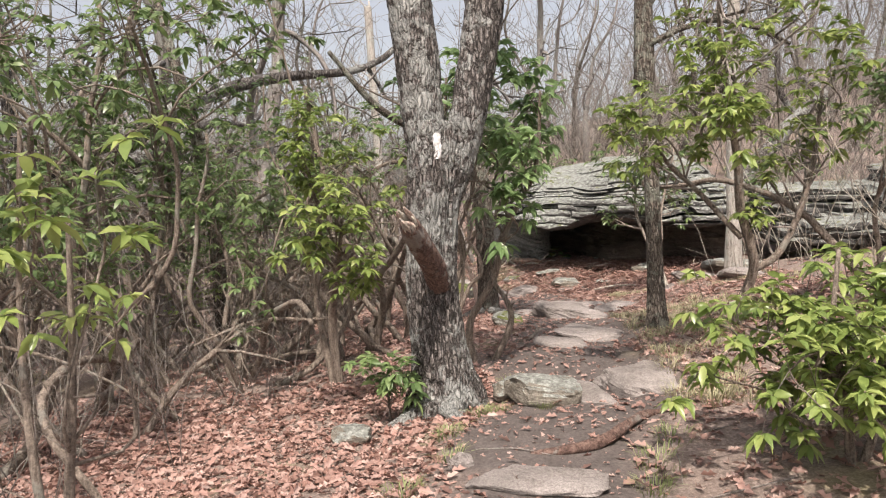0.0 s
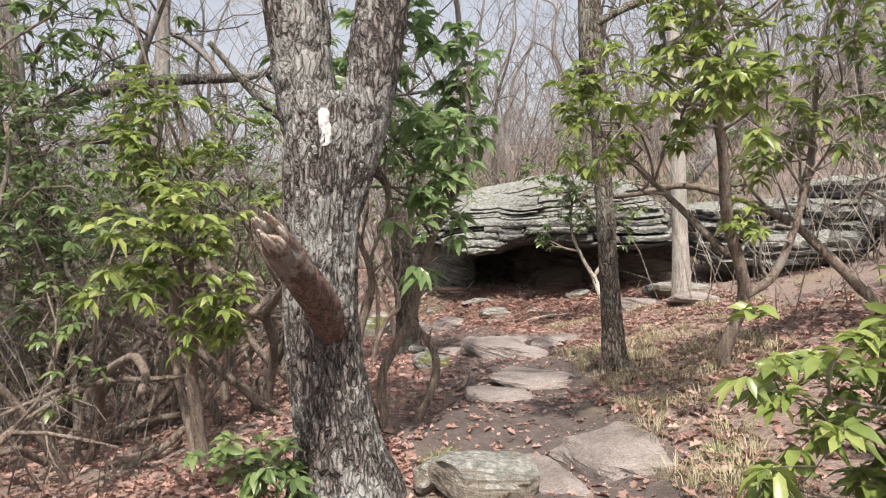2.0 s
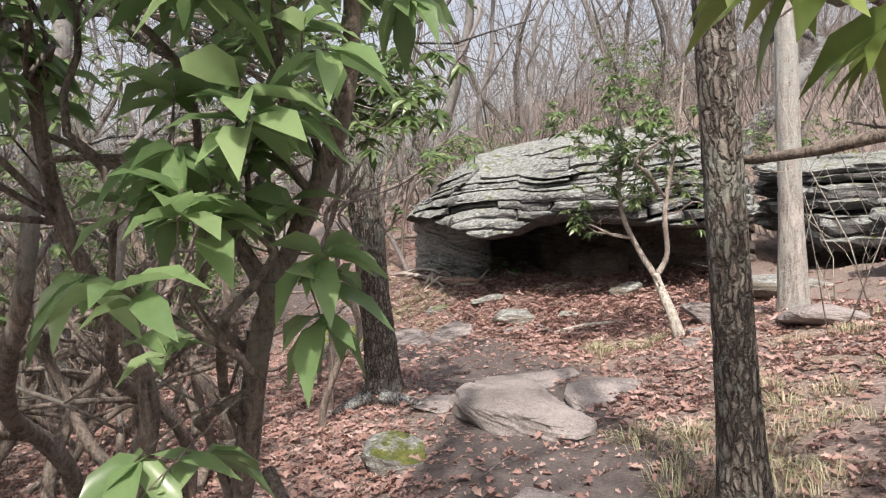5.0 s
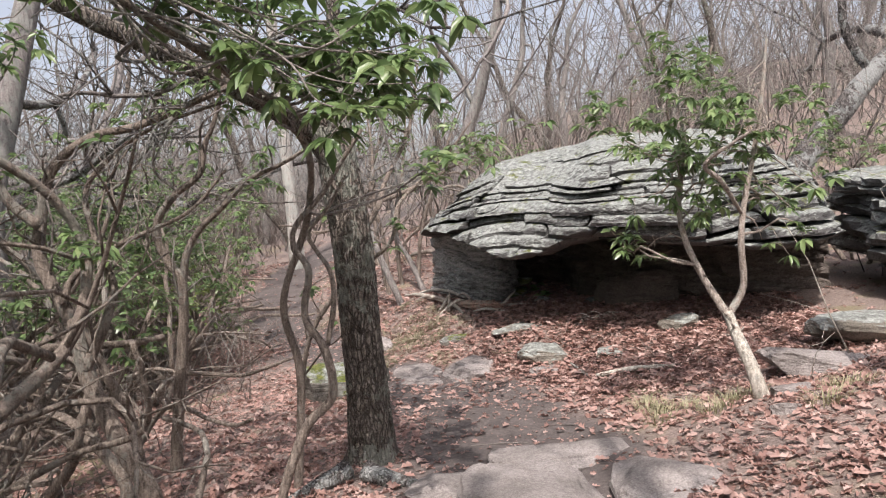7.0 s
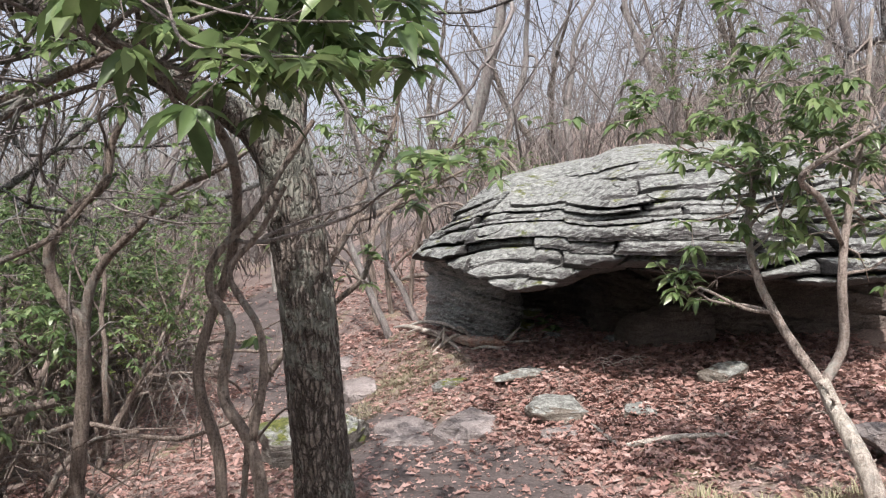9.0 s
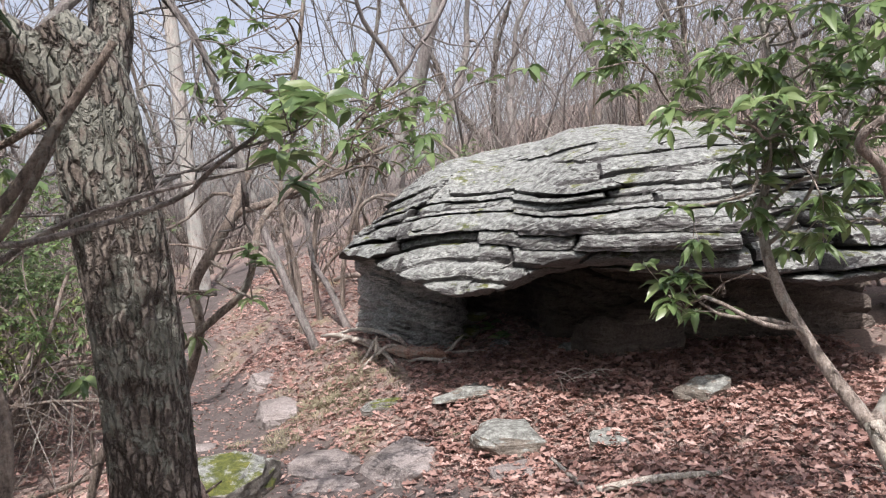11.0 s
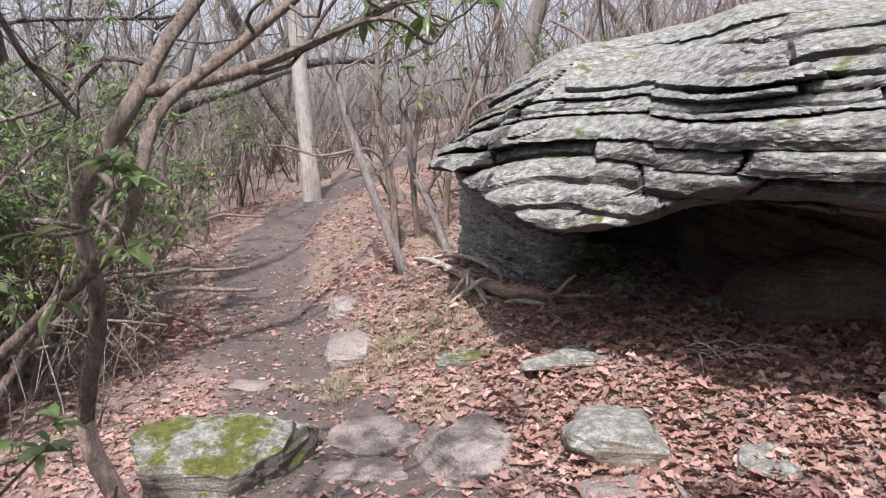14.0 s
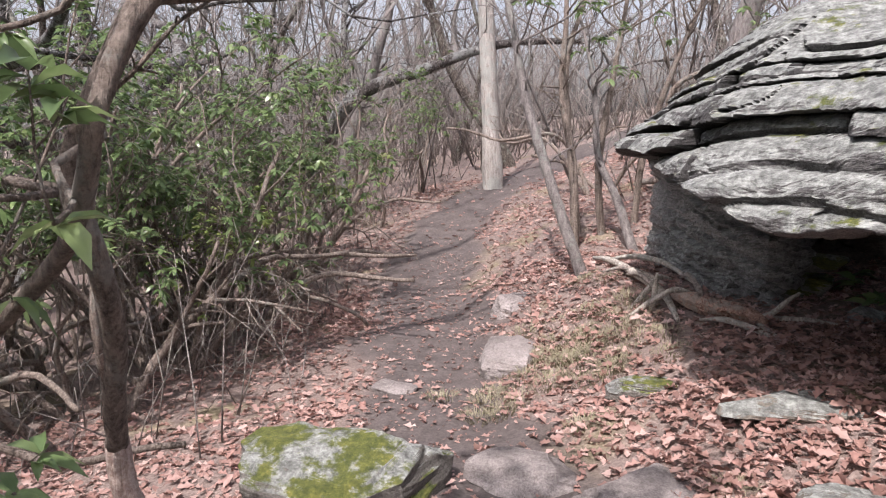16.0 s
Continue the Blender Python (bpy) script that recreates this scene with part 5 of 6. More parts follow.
# leaning stems between the path and the boulder
for n, (base, top, more, mat, r) in enumerate([((-1.70, 17.82), (-2.05, 17.9, 0.6), (-2.40, 18.0, 1.55), GREY_BARK, 0.06), ((-1.45, 18.75), (-1.72, 18.95, 0.45), (-1.98, 19.1, 0.9), GREY_BARK, 0.055), ((-2.1, 18.7), (-2.15, 18.75, 0.8), (-2.3, 18.8, 1.6), LAUREL_BARK, 0.05), ((-1.95, 19.2), (-2.0, 19.2, 0.8), (-1.9, 19.3, 1.7), LAUREL_BARK, 0.045), ((-2.25, 19.3), (-2.4, 19.4, 0.9), (-2.5, 19.5, 1.9), LAUREL_BARK, 0.045), ((-1.7, 19.6), (-1.6, 19.6, 0.9), (-1.3, 19.5, 1.8), LAUREL_BARK, 0.04)]):
    b = (*base, gz(*base))
    tip = np.array(more)
    laurel("leaning_laurel", "leaning grey laurel stem on the leafy bank", b,
           [([(*base, b[2] - 0.1), top, more, tip + (0.1 * n - 0.2, 0.1, 0.8), tip + (0.25 * n - 0.6, 0.3, 1.6)], [r, r * 0.85, r * 0.7, r * 0.5, r * 0.25])],
           cloud(rnd, 0, (0.55, 1.0), tip + (0.2, -0.2, 1.1), (0.8, 0.7, 0.5), 5), 30 + n, bark=mat, size=0.09, per=6, tips=1, bare=9, extra=1)


# ---- thicket: a few kinds of laurel, repeated ----
def wild_laurel(seed, leaf, height, stems, leafy_from, size, name="wild_laurel", label="wild laurel with crooked brown stems and green leaves", thick=1.0, crook=0.45):
    rnd = np.random.default_rng(seed)
    e = thing(name, (0, 0, 0), label, "laurel", "laurels")
    ends = []
    for n in range(stems):
        s = Soup()
        a = rnd.uniform(0, 6.28)
        line, rad = grown(rnd, (0.12 * math.cos(a), 0.12 * math.sin(a), -0.15), (0.3 * math.cos(a), 0.3 * math.sin(a), 1.0), height * rnd.uniform(0.75, 1.1), rnd.uniform(0.022, 0.042) * thick, crook, 0.25, 0.12)
        tube(s, line, rad, 7, bark_bump(0.12, 2.0, seed + n))
        branch_out(rnd, s, ends, line, rad, 3, 4, 0.85, 0.55, 0.25, 5, (0.3, 1.0), 0.5, 0.0028, None, 1.7, 0.35, 1.55)
        part("stem", s.mesh("stem", LAUREL_BARK), e)
    f = Soup()
    rosettes(f, [t for t in ends if t[0][2] > leafy_from * height * rnd.uniform(0.7, 1.3)], rnd, size, 9, 0.9, 0.35, True)
    if f.n:
        tagged(part("foliage", f.mesh("foliage", leaf), e), kind="stuff")
    return e


kinds = [wild_laurel(61, LAUREL_LEAF, 2.3, 3, 0.4, 0.075), wild_laurel(62, LAUREL_LEAF, 2.8, 3, 0.42, 0.078), wild_laurel(63, YOUNG_LEAF, 2.0, 3, 0.4, 0.075), wild_laurel(64, LAUREL_LEAF, 3.2, 3, 0.45, 0.078),
         wild_laurel(65, LAUREL_LEAF, 2.9, 4, 0.85, 0.08, "bare_laurel", "old laurel with bare twisted stems and few leaves", 1.3, 0.58), wild_laurel(66, LAUREL_LEAF, 2.5, 3, 0.88, 0.08, "bare_laurel", "old laurel with bare twisted stems and few leaves", 1.3, 0.58)]
prng = np.random.default_rng(70)
# place and kind of each
SPOTS = [
    ((-2.9, 6.6), 1), ((-3.4, 5.0), 0), ((-3.0, 8.0), 3), ((-2.4, 7.6), 4), ((-4.2, 6.3), 3), ((-3.9, 8.3), 1), ((-5.0, 7.4), 3), ((-4.8, 5.0), 0), ((-6.0, 6.0), 1), ((-1.75, 8.9), 4), ((-3.4, 10.8), 4), ((-4.3, 10.0), 5), ((-3.7, 12.6), 5),
    ((-4.4, 13.2), 4), ((-5.4, 11.4), 1), ((-5.2, 9.0), 3), ((-6.4, 8.2), 1), ((-5.1, 13.4), 4), ((-5.9, 14.9), 5), ((-5.7, 16.3), 4), ((-5.6, 15.3), 1), ((-5.5, 17.6), 0), ((-6.0, 16.4), 3), ((-6.3, 18.6), 1), ((-5.4, 13.9), 0), ((-6.2, 14.6), 3), ((-7.0, 17.2), 1), ((-7.0, 20.2), 0), ((-7.4, 16.0), 3), ((-7.0, 12.6), 1), ((-8.0, 10.4), 3), ((-8.0, 14.0), 3),
    ((-7.6, 22.0), 1), ((-7.4, 24.5), 0), ((-8.5, 19.0), 3), ((-7.2, 4.2), 1), ((-8.6, 7.0), 3), ((-9.6, 12.0), 3), ((-9.8, 9.2), 1), ((3.0, 6.3), 0), ((3.8, 7.6), 0), ((3.4, 5.0), 1), ((4.6, 5.8), 3), ((4.9, 8.4), 4), ((-1.0, 20.8), 4), ((0.6, 22.0), 0), ((2.2, 21.6), 2), ((-2.7, 21.6), 5), ((4.0, 22.5), 1), ((5.4, 17.8), 0),
    ((-3.2, 7.2), 0), ((-2.6, 9.1), 4), ((-4.0, 7.3), 1), ((-5.6, 6.7), 3), ((-4.6, 8.9), 0), ((-6.8, 7.0), 3), ((-7.6, 8.6), 1), ((-5.8, 10.2), 3), ((-6.2, 12.8), 0), ((-4.2, 4.2), 1), ((-5.6, 4.0), 3), ((-3.3, 9.5), 5), ((-8.6, 5.2), 3), ((-5.0, 12.2), 4), ((-6.6, 15.6), 0), ((-6.6, 21.4), 3), ((-4.7, 11.6), 5), ((-1.9, 8.0), 4), ((-4.4, 14.4), 0), ((-4.9, 15.5), 0), ((-5.9, 17.0), 2), ((-5.6, 18.3), 0), ((-5.3, 16.2), 3), ((-6.2, 19.4), 2), ((-3.6, 11.2), 0), ((-4.6, 9.4), 2), ((-4.7, 15.3), 1), ((-5.2, 15.9), 0), ((-6.1, 17.7), 1), ((-5.6, 16.6), 3),
]
first = set()
for (x, y), n in SPOTS:
    k = kinds[n]
    m = pose(x, y, gz(x, y), 0, 0, prng.uniform(0, 360))
    if n not in first:
        k.matrix_world = m
        first.add(n)
    else:
        sc = prng.uniform(0.95, 1.25) * (1.35 if x < -3.6 and y < 9 else 1.0)
        c = copy_thing(k, m)
        c.scale = (sc, sc, sc)


# ---- bare woods behind ----
def bare_tree(seed, height, r, mat, label):
    rnd = np.random.default_rng(seed)
    e = thing("forest_tree", (0, 0, 0), label, "tree", "trees of the wood")
    line, rad = grown(rnd, (0, 0, -0.3), (0, 0, 1), height, r, 0.10, 0.3, 0.4)
    rad = rad * np.linspace(1.15, 0.35, len(rad))
    s = Soup()
    tube(s, line, rad, 10, bark_bump(0.08, 2.0, seed))
    part("trunk", s.mesh("trunk", mat), e)
    s, ends = Soup(), []
    branch_out(rnd, s, ends, line, rad, 3, 5, 0.9, 0.4, 0.35, 4, (0.25, 1.0), 0.38, 0.006, None, 2.6, 2.6)
    part("crown", s.mesh("crown", mat), e, "bare branches")
    return e


trees = [bare_tree(81, 11, 0.14, TREE_BARK, "bare grey-brown forest tree"), bare_tree(82, 13, 0.17, GREY_BARK, "bare grey forest tree"), bare_tree(83, 9, 0.09, TREE_BARK, "slim bare forest tree"), bare_tree(84, 12, 0.2, OAK_BARK, "bare dark oak of the wood")]
tree_spots = []
while len(tree_spots) < 125:
    far = len(tree_spots) > 80
    x, y = (prng.uniform(-45, 45), prng.uniform(30, 80)) if far else (prng.uniform(-22, 24), prng.uniform(19, 45))
    if len(tree_spots) % 4 == 3:
        x, y = prng.uniform(-26, -9), prng.uniform(2, 25)
    s = x - float(curve_at(y, TRAIL_Y, TRAIL_X))
    if abs(s) < 1.6 or (-2 < x < 5.2 and y < 21.5):
        continue
    if all((x - a) ** 2 + (y - b) ** 2 > 2.2 for a, b in tree_spots):
        tree_spots.append((x, y))
tree_spots += [(-5.4, 13.4), (-7.0, 10.2), (-8.5, 15.2), (-6.6, 5.4), (-9.5, 7.4), (-4.4, 9.2), (-10.5, 11.0), (-12.0, 19.6), (-7.6, 13.0), (6.2, 9.4), (4.7, 19.4), (7.4, 12.2), (5.8, 7.0), (9.0, 10.5), (-9.5, 23.0), (-6.2, 26.5)]
for n, (x, y) in enumerate(tree_spots):
    k = trees[n % 4]
    m = pose(x, y, gz(x, y), prng.normal(0, 2.5), prng.normal(0, 2.5), prng.uniform(0, 360))
    if n < 4:
        k.matrix_world = m
    else:
        c = copy_thing(k, m)
        sc = prng.uniform(0.75, 1.25)
        c.scale = (sc, sc, sc)


# leafy laurels beside the far path
far_rng = np.random.default_rng(75)
for x, y, n in [(-4.7, 14.7, 0), (-4.9, 16.3, 2), (-5.3, 15.2, 1), (-5.6, 17.2, 0)]:
    copy_thing(kinds[n], pose(x, y, gz(x, y), 0, 0, far_rng.uniform(0, 360)))


def brush(name, label, count, area, heights, radius, mat, seed, keep, stride=2, twigs=3):
    """Thin crooked stems past counting."""
    rnd = np.random.default_rng(seed)
    s = Soup()
    made = 0
    while made < count:
        x, y = rnd.uniform(*area[0]), rnd.uniform(*area[1])
        if not keep(x, y):
            continue
        made += 1
        h = rnd.uniform(*heights)
        z = gz(x, y)
        p = np.array([x, y, z - 0.05])
        d = np.array([rnd.normal(0, 0.25), rnd.normal(0, 0.25), 1.0])
        pts = [p.copy()]
        for _ in range(6):
            d = d + rnd.normal(0, 0.22, 3) * (1, 1, 0.5)
            p = p + d / np.linalg.norm(d) * h / 6
            pts.append(p.copy())
        pts = np.array(pts)
        tube(s, pts[::stride], radius * rnd.uniform(0.6, 1.4) * np.linspace(1, 0.4, 7)[::stride], 3)
        for _ in range(twigs):
            k = rnd.integers(1, 4) * 2 if stride == 2 else rnd.integers(2, 6)
            w = rnd.normal(0, 0.6, 3) + (0, 0, 0.5)
            q = np.array([pts[k], pts[k] + w * h * 0.14 + rnd.normal(0, 0.03 * h, 3), pts[k] + w * h * 0.28])
            tube(s, q, radius * 0.5 * np.linspace(1, 0.5, 3), 3)
    return tagged(new(name, s.mesh(name, mat)), label, "brush", kind="stuff")


def off_path(x, y):
    s = x - float(curve_at(y, TRAIL_Y, TRAIL_X))
    return abs(s) > 1.7 and not (-1.6 < x < 4.8 and 13 < y < 21)


brush("hillside_brush", "grey-brown leafless saplings on the hillside", 2800, ((-20, 24), (20.5, 46)), (1.5, 5.0), 0.012, TWIG_BARK, 91, off_path)
brush("hillside_brush", "grey-brown leafless saplings on the slope above the boulder", 700, ((5.0, 18), (8, 22)), (1.2, 4.5), 0.010, TWIG_BARK, 95, off_path)
brush("valley_brush", "grey-brown leafless saplings down the slope", 1100, ((-30, -8.5), (4, 40)), (2.0, 6.0), 0.014, TWIG_BARK, 96, off_path)
brush("undergrowth", "tangle of thin bare brown twigs", 400, ((-7.5, -1.6), (1.5, 9.0)), (0.5, 1.8), 0.005, TWIG_BARK, 92, lambda x, y: x < float(curve_at(y, TRAIL_Y, TRAIL_X)) - 2.7)
brush("undergrowth", "few thin bare twigs among the laurels", 80, ((-7.5, -2.0), (9, 14.0)), (0.4, 1.2), 0.004, TWIG_BARK, 97, lambda x, y: x < float(curve_at(y, TRAIL_Y, TRAIL_X)) - 2.0)
brush("young_trees", "thin tall leafless young trees behind the boulder", 700, ((-24, 26), (22, 50)), (5.0, 9.5), 0.022, GREY_BARK, 98, off_path, 2, 5)
brush("young_trees", "thin tall leafless young trees down the slope", 480, ((-26, -8), (3, 30)), (4.5, 9.0), 0.02, GREY_BARK, 99, off_path, 2, 5)
brush("undergrowth", "tangle of thin bare brown twigs", 300, ((-9, -3), (14, 24)), (0.5, 1.8), 0.006, TWIG_BARK, 93, lambda x, y: x < float(curve_at(y, TRAIL_Y, TRAIL_X)) - 1.2)
brush("undergrowth", "thin bare twigs on the slope", 160, ((2.4, 9), (4, 13)), (0.6, 2.2), 0.006, PALE_TWIG, 94, lambda x, y: True)


# ---- leaf litter and grass ----
OAK_LEAF = np.array([[0, 0, 0], [0.10, 0.25, 0.02], [0.28, 0.44, 0.07], [0.13, 0.58, 0.0], [0.2, 0.8, 0.05], [0, 1.0, -0.04], [-0.22, 0.76, 0.05], [-0.13, 0.56, 0.0], [-0.27, 0.42, 0.06], [-0.11, 0.25, 0.02]])
OAK_TRIS = np.array([[0, 1, 9], [1, 7, 9], [1, 3, 7], [1, 2, 3], [7, 8, 9], [3, 5, 7], [3, 4, 5], [5, 6, 7]])


def litter(name, label, count, area, seed, share, lift=0.010, sizes=(0.04, 0.105)):
    rnd = np.random.default_rng(seed)
    x = rnd.uniform(*area[0], count * 2)
    y = rnd.uniform(*area[1], count * 2)
    ok = rnd.uniform(0, 1, count * 2) < share(x, y)
    x, y = x[ok][:count], y[ok][:count]
    z = ground_z(x, y) + rnd.uniform(0.003, lift * 2, len(x))
    a = rnd.uniform(0, 6.28, len(x))
    w = np.stack([np.cos(a), np.sin(a), rnd.normal(0, 0.22, len(x))], -1)
    s = Soup()
    place_leaves(s, np.stack([x, y, z], -1), w, rnd.uniform(*sizes, len(x)), rnd, OAK_LEAF, OAK_TRIS)
    return tagged(new(name, s.mesh(name, LITTER_LEAF)), label, "leaf litter", kind="stuff")


def litter_share(x, y):
    p = np.stack([x, y, 0 * x], -1)
    t = trail_mask(x, y)
    return np.clip((1 - 0.88 * t) * (0.8 + 0.5 * vnoise(p * 0.8 + 2)), 0.03, 1)


litter("leaf_litter", "fallen reddish brown oak leaves", 46000, ((-5.0, 3.4), (2.4, 18.6)), 101, litter_share)
litter("leaf_litter", "deep drift of fallen reddish brown oak leaves", 9000, ((-0.4, 3.6), (12.6, 16.6)), 102, lambda x, y: np.where(x - curve_at(y, TRAIL_Y, TRAIL_X) > 1.0, 1.0, 0.05), 0.03)
litter("leaf_litter", "fallen brown leaves farther off in the wood", 9000, ((-9.0, 7.0), (9.0, 28.0)), 103, litter_share)

litter("leaf_litter", "fallen brown leaves along the far path", 8000, ((-7.5, -1.2), (17.0, 25.0)), 105, litter_share)
litter("leaf_litter", "thick fallen oak leaves below the start of the path", 11000, ((-5.0, -0.45), (2.2, 6.2)), 106, litter_share)
litter("leaf_scraps", "small broken scraps of brown leaf on the trodden path", 9000, ((-4.5, 1.4), (2.5, 20.0)), 104, lambda x, y: np.clip(trail_mask(x, y) + 0.1, 0, 1), 0.004, (0.018, 0.055))


def grass(name, label, spots, mat, seed, blades=70, height=0.16):
    rnd = np.random.default_rng(seed)
    s = Soup()
    for x, y, r in spots:
        n = int(blades * rnd.uniform(0.7, 1.3))
        a, d = rnd.uniform(0, 6.28, n), r * np.sqrt(rnd.uniform(0, 1, n))
        bx, by = x + d * np.cos(a), y + d * np.sin(a)
        b = np.stack([bx, by, ground_z(bx, by) - 0.01], -1)
        lean = np.stack([np.cos(a), np.sin(a), 0 * a], -1) * rnd.uniform(0.3, 1.1, (n, 1)) + rnd.normal(0, 0.3, (n, 3)) * (1, 1, 0)
        h = height * rnd.uniform(0.5, 1.2, (n, 1))
        side = np.stack([-np.sin(a), np.cos(a), 0 * a], -1) * 0.0028
        up = np.array([0, 0, 1.0])
        p1 = b + up * h * 0.6 + lean * h * 0.3
        p2 = b + up * h * 0.75 + lean * h * 0.95
        v = np.stack([b - side, b + side, p1 - side * 0.8, p1 + side * 0.8, p2], 1).reshape(-1, 3)
        f = (np.array([[0, 1, 3], [0, 3, 2], [2, 3, 4]])[None] + (np.arange(n) * 5)[:, None, None]).reshape(-1, 3)
        s.add(v, tris=f)
    return tagged(new(name, s.mesh(name, mat)), label, "grass", kind="stuff")


grng = np.random.default_rng(110)
bank = [(grng.uniform(0.95, 2.3), grng.uniform(6.2, 9.2), 0.12) for _ in range(70)] + [(grng.uniform(0.9, 1.4), grng.uniform(4.6, 6.4), 0.12) for _ in range(20)]
grass("dry_grass", "dry straw-coloured grass on the bank", bank + [(grng.uniform(1.2, 1.95), grng.uniform(11.4, 12.1), 0.12) for _ in range(18)] + [(2.6 + grng.normal(0, 0.5), 10 + grng.normal(0, 0.8), 0.12) for _ in range(20)], GRASS_BLADE, 111, 50, 0.115)
grass("dry_grass", "matted dry grass on the mound by the path", [(-1.35 + grng.normal(0, 0.3), 16.35 + grng.normal(0, 0.45), 0.13) for _ in range(60)] + [(0.0, 14.55, 0.1), (-0.9, 15.2, 0.1)], MAT_GRASS, 112, 110, 0.07)
grass("green_grass", "small tufts of green grass on the path's edge", [(-0.55, 4.0, 0.1), (-0.75, 3.55, 0.12), (-0.45, 4.9, 0.1), (-0.62, 4.45, 0.1), (-0.25, 5.75, 0.12), (0.0, 5.1, 0.08), (0.62, 3.9, 0.14), (0.75, 4.2, 0.12), (0.55, 3.6, 0.1), (-0.35, 5.0, 0.1), (1.2, 5.2, 0.1)], GREEN_BLADE, 113, 80, 0.09)


# ---- dead wood ----
def wood(name, label, points, radii, mat, seed=0, sides=14, depth=0.12, group="dead wood"):
    s = Soup()
    line, rad = smooth_line(points, radii, 0.03)
    tube(s, line, rad, sides, bark_bump(depth, 2.2, seed))
    base = np.asarray(points[0], float)
    s.v = [v - base for v in s.v]
    ob = new(name, s.mesh(name, mat))
    ob.location = base
    return tagged(ob, label, "dead wood", group)


def lying(points, r, up=0.0):
    return [(x, y, gz(x, y) + r * 0.6 + up + (p[0] if p else 0)) for x, y, *p in points]


wood("fallen_log", "broken fallen log of bare reddish wood", lying([(-0.72, 16.88, 0.03), (-0.55, 16.72, 0.06), (-0.36, 16.6, 0.04), (-0.16, 16.5, 0.05), (-0.02, 16.4, 0.02)], 0.05), [0.02, 0.055, 0.062, 0.05, 0.018], RED_WOOD, 121, 18, 0.3)
wood("dead_branch", "grey dead branch lying on leaves", lying([(-1.75, 18.25, 0.02), (-1.45, 17.8, 0.05), (-1.1, 17.35, 0.06), (-0.8, 16.95, 0.04), (-0.6, 16.5)], 0.03), [0.015, 0.028, 0.035, 0.03, 0.015], PALE_TWIG, 122)
wood("dead_branch", "grey dead branch lying on leaves", lying([(-1.5, 17.9, 0.05), (-1.2, 17.7, 0.12), (-0.9, 17.5, 0.1), (-0.6, 17.2, 0.04)], 0.02), [0.012, 0.025, 0.022, 0.012], PALE_TWIG, 123)
wood("dead_branch", "grey forked dead branch propped on the log", lying([(-0.15, 16.5, 0.02), (0.0, 16.45, 0.08), (0.08, 16.45, 0.16), (0.16, 16.47, 0.22)], 0.02), [0.016, 0.018, 0.015, 0.01], PALE_TWIG, 124)
wood("dead_branch", "grey dead branch lying on leaves", lying([(-0.1, 16.5, 0.02), (0.0, 16.3, 0.02), (0.12, 16.05)], 0.02), [0.02, 0.016, 0.008], PALE_TWIG, 125)
wood("dead_branch", "grey dead branch lying on leaves", lying([(-0.2, 16.5, 0.04), (0.2, 16.5, 0.03), (0.45, 16.45)], 0.02), [0.016, 0.016, 0.008], PALE_TWIG, 126)
wood("dead_branch", "upright broken stick among the branches", lying([(-0.85, 16.8, -0.03), (-0.83, 16.78, 0.15), (-0.82, 16.8, 0.26)], 0.02), [0.025, 0.018, 0.008], PALE_TWIG, 127)
for n, (x, y, a, l, h) in enumerate([(-1.0, 17.15, 2.3, 0.3, 0.10), (-0.9, 17.0, 1.1, 0.24, 0.14), (-1.15, 17.4, 2.7, 0.34, 0.07), (-0.75, 16.75, 0.4, 0.26, 0.12), (-0.6, 16.95, 2.0, 0.3, 0.16), (-0.2, 16.35, 2.6, 0.3, 0.05)]):
    dx, dy = l * math.cos(a), l * math.sin(a)
    wood("dead_branch", "grey broken branch tangled by the log", lying([(x - dx, y - dy, 0.0), (x - 0.4 * dx + 0.03, y - 0.4 * dy, h * 0.7), (x + 0.3 * dx, y + 0.3 * dy + 0.03, h), (x + dx, y + dy, h * 0.5)], 0.02), [0.012, 0.022, 0.02, 0.008], PALE_TWIG if n % 2 else LIMB_BARK, 180 + n)
wood("fallen_stick", "pale stick lying on dead leaves", lying([(0.95, 13.25, 0.02), (1.3, 13.2, 0.03), (1.7, 13.2, 0.02)], 0.025), [0.02, 0.026, 0.016], PALE_TWIG, 128)
wood("fallen_stick", "dark stick lying on dead leaves", lying([(0.75, 13.9, 0.02), (0.85, 13.5, 0.02), (0.95, 13.2)], 0.02), [0.012, 0.018, 0.01], TWIG_BARK, 129)
wood("tree_root", "bare grey root lying across the path", lying([(-0.08, 4.02, -0.03), (0.15, 4.06, 0.0), (0.35, 4.15, 0.01), (0.52, 4.4, 0.02), (0.66, 4.62, 0.0), (0.85, 4.7, -0.04)], 0.03), [0.02, 0.032, 0.035, 0.03, 0.028, 0.015], DEAD_WOOD, 130)
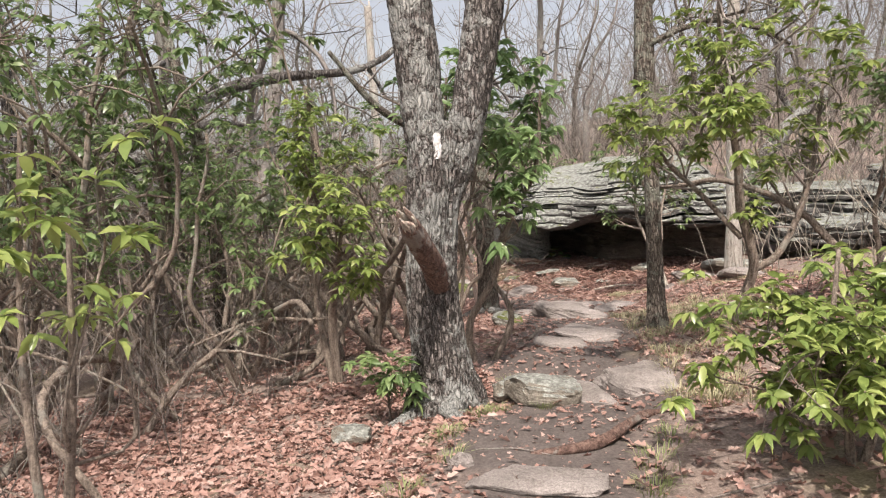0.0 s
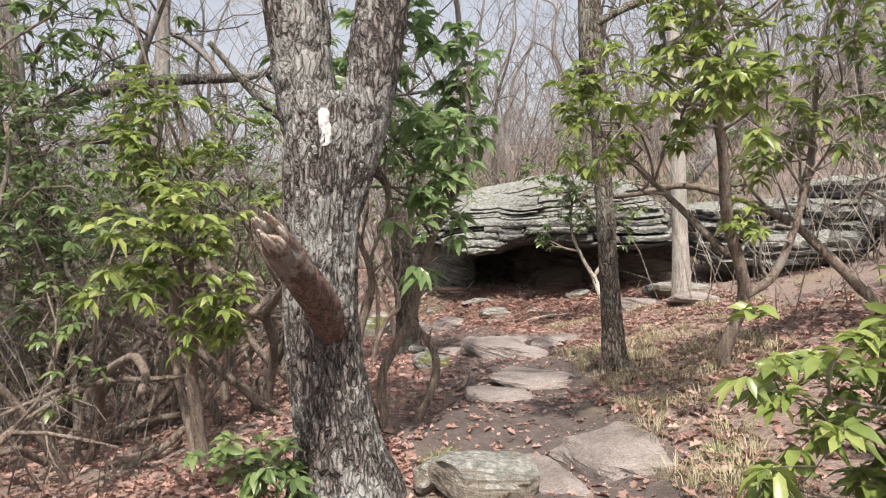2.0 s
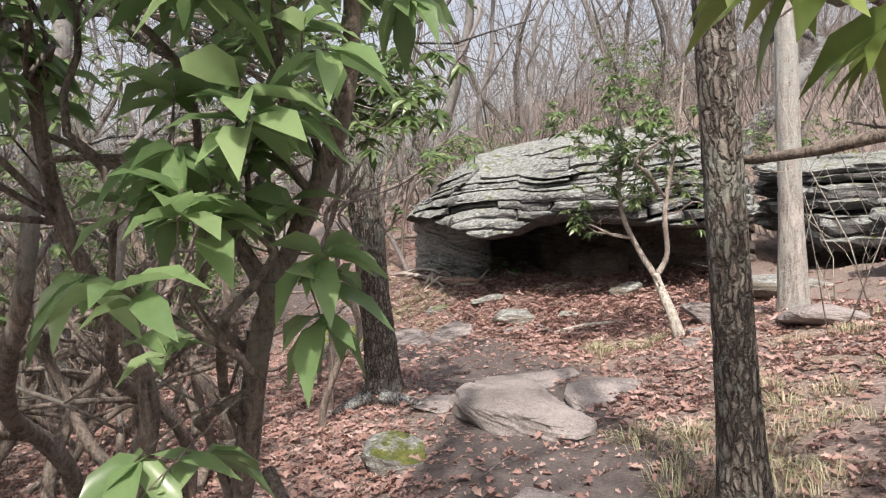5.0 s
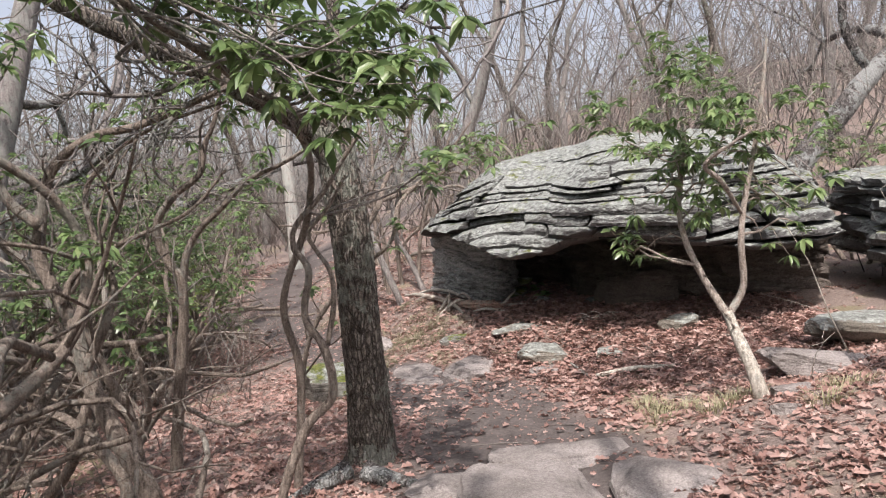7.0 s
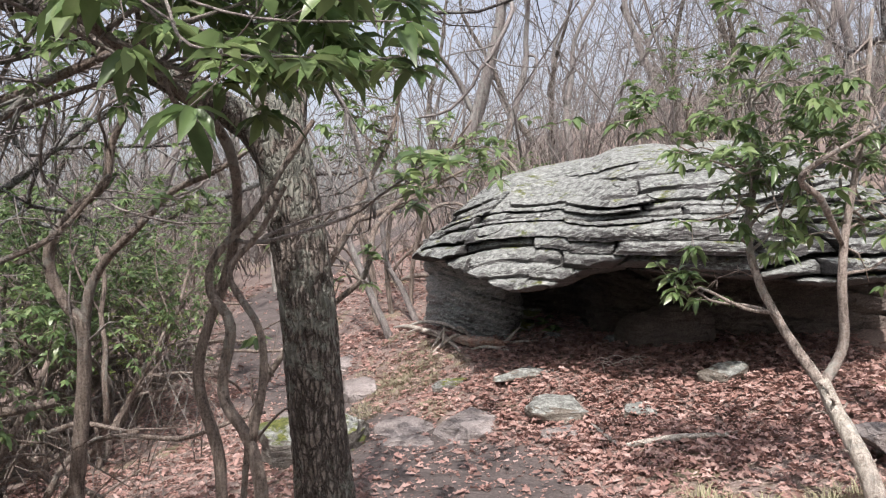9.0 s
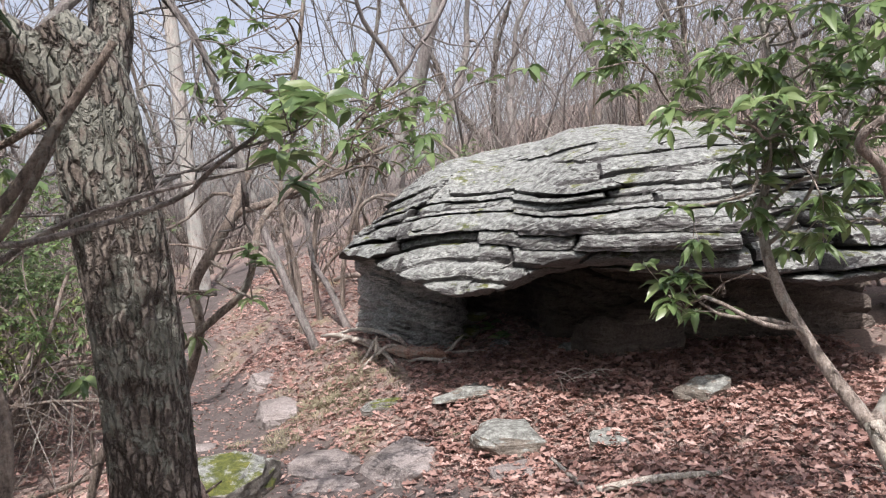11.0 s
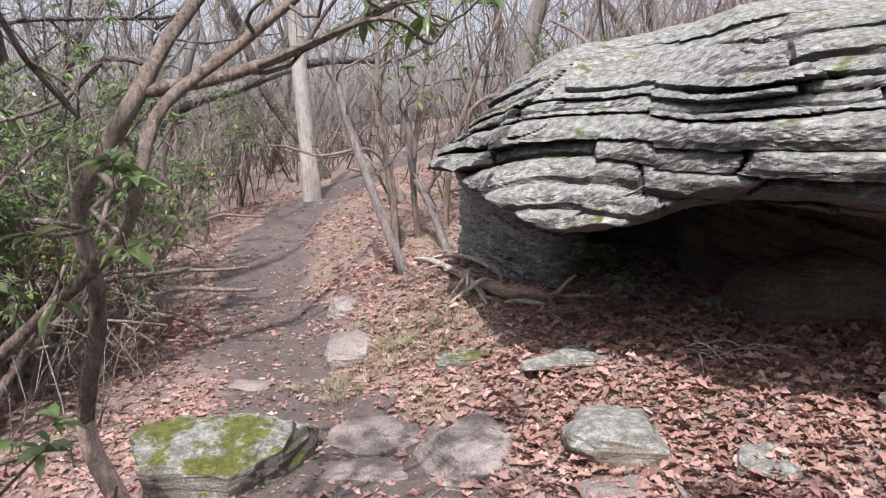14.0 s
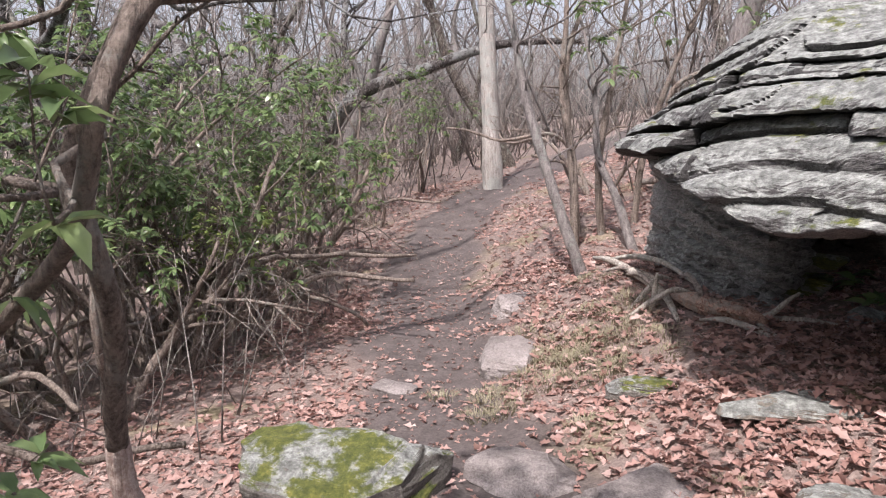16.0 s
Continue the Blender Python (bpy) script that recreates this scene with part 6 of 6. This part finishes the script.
for n, (a, b, c) in enumerate([((-0.82, 10.85), (-0.55, 10.75), (-0.3, 10.65)), ((-0.95, 10.9), (-1.15, 10.7), (-1.4, 10.6)), ((-0.75, 5.05), (-0.62, 4.85), (-0.5, 4.7)), ((-0.9, 5.1), (-1.05, 4.95), (-1.2, 4.9))]):
    wood("tree_root", "bark-covered root at the foot of a tree", lying([(*a, 0.05), (*b, 0.0), (*c, -0.05)], 0.03), [0.07, 0.045, 0.02], OAK_BARK, 131 + n)
wrng = np.random.default_rng(140)
for n in range(12):
    a = wrng.uniform(-0.5, 3.5)
    c = np.array([1.08 + wrng.normal(0, 0.13), 15.0 + wrng.normal(0, 0.05)])
    d = np.array([math.cos(a), math.sin(a)]) * wrng.uniform(0.08, 0.2)
    wood("dry_twig", "thin pale dry twig on the leaf pile", lying([(*(c - d), 0.01), (*c, wrng.uniform(0.02, 0.08)), (*(c + d), 0.02)], 0.005), [0.004, 0.006, 0.003], PALE_TWIG, 150 + n, 6, 0.05, "dry twigs")
for n in range(26):
    x, y = wrng.uniform(-0.6, 1.6), wrng.uniform(3.5, 14.5)
    a, l = wrng.uniform(0, 3.14), wrng.uniform(0.08, 0.28)
    wood("dry_twig", "thin dry twig on the ground", lying([(x - l * math.cos(a), y - l * math.sin(a)), (x + 0.02, y, 0.006), (x + l * math.cos(a), y + l * math.sin(a))], 0.005), [0.003, 0.005, 0.003], TWIG_BARK, 170 + n, 6, 0.05, "dry twigs")

# plants in the hollow
for n, (x, y) in enumerate([(0.62, 17.0), (0.5, 17.5), (0.25, 17.4)]):
    e = thing("fern_plant", (x, y, gz(x, y)), "small green plant inside the dark hollow", "plant", "plants in the hollow")
    s = Soup()
    r = np.random.default_rng(200 + n)
    ang = r.uniform(0, 6.28, 14)
    place_leaves(s, np.tile([0, 0, 0.05], (14, 1)) + r.normal(0, 0.02, (14, 3)), np.stack([np.cos(ang), np.sin(ang), r.uniform(0.2, 1.2, 14)], -1), r.uniform(0.08, 0.2, 14), r, droop=0.3)
    part("leaves", s.mesh("leaves", LAUREL_LEAF), e)
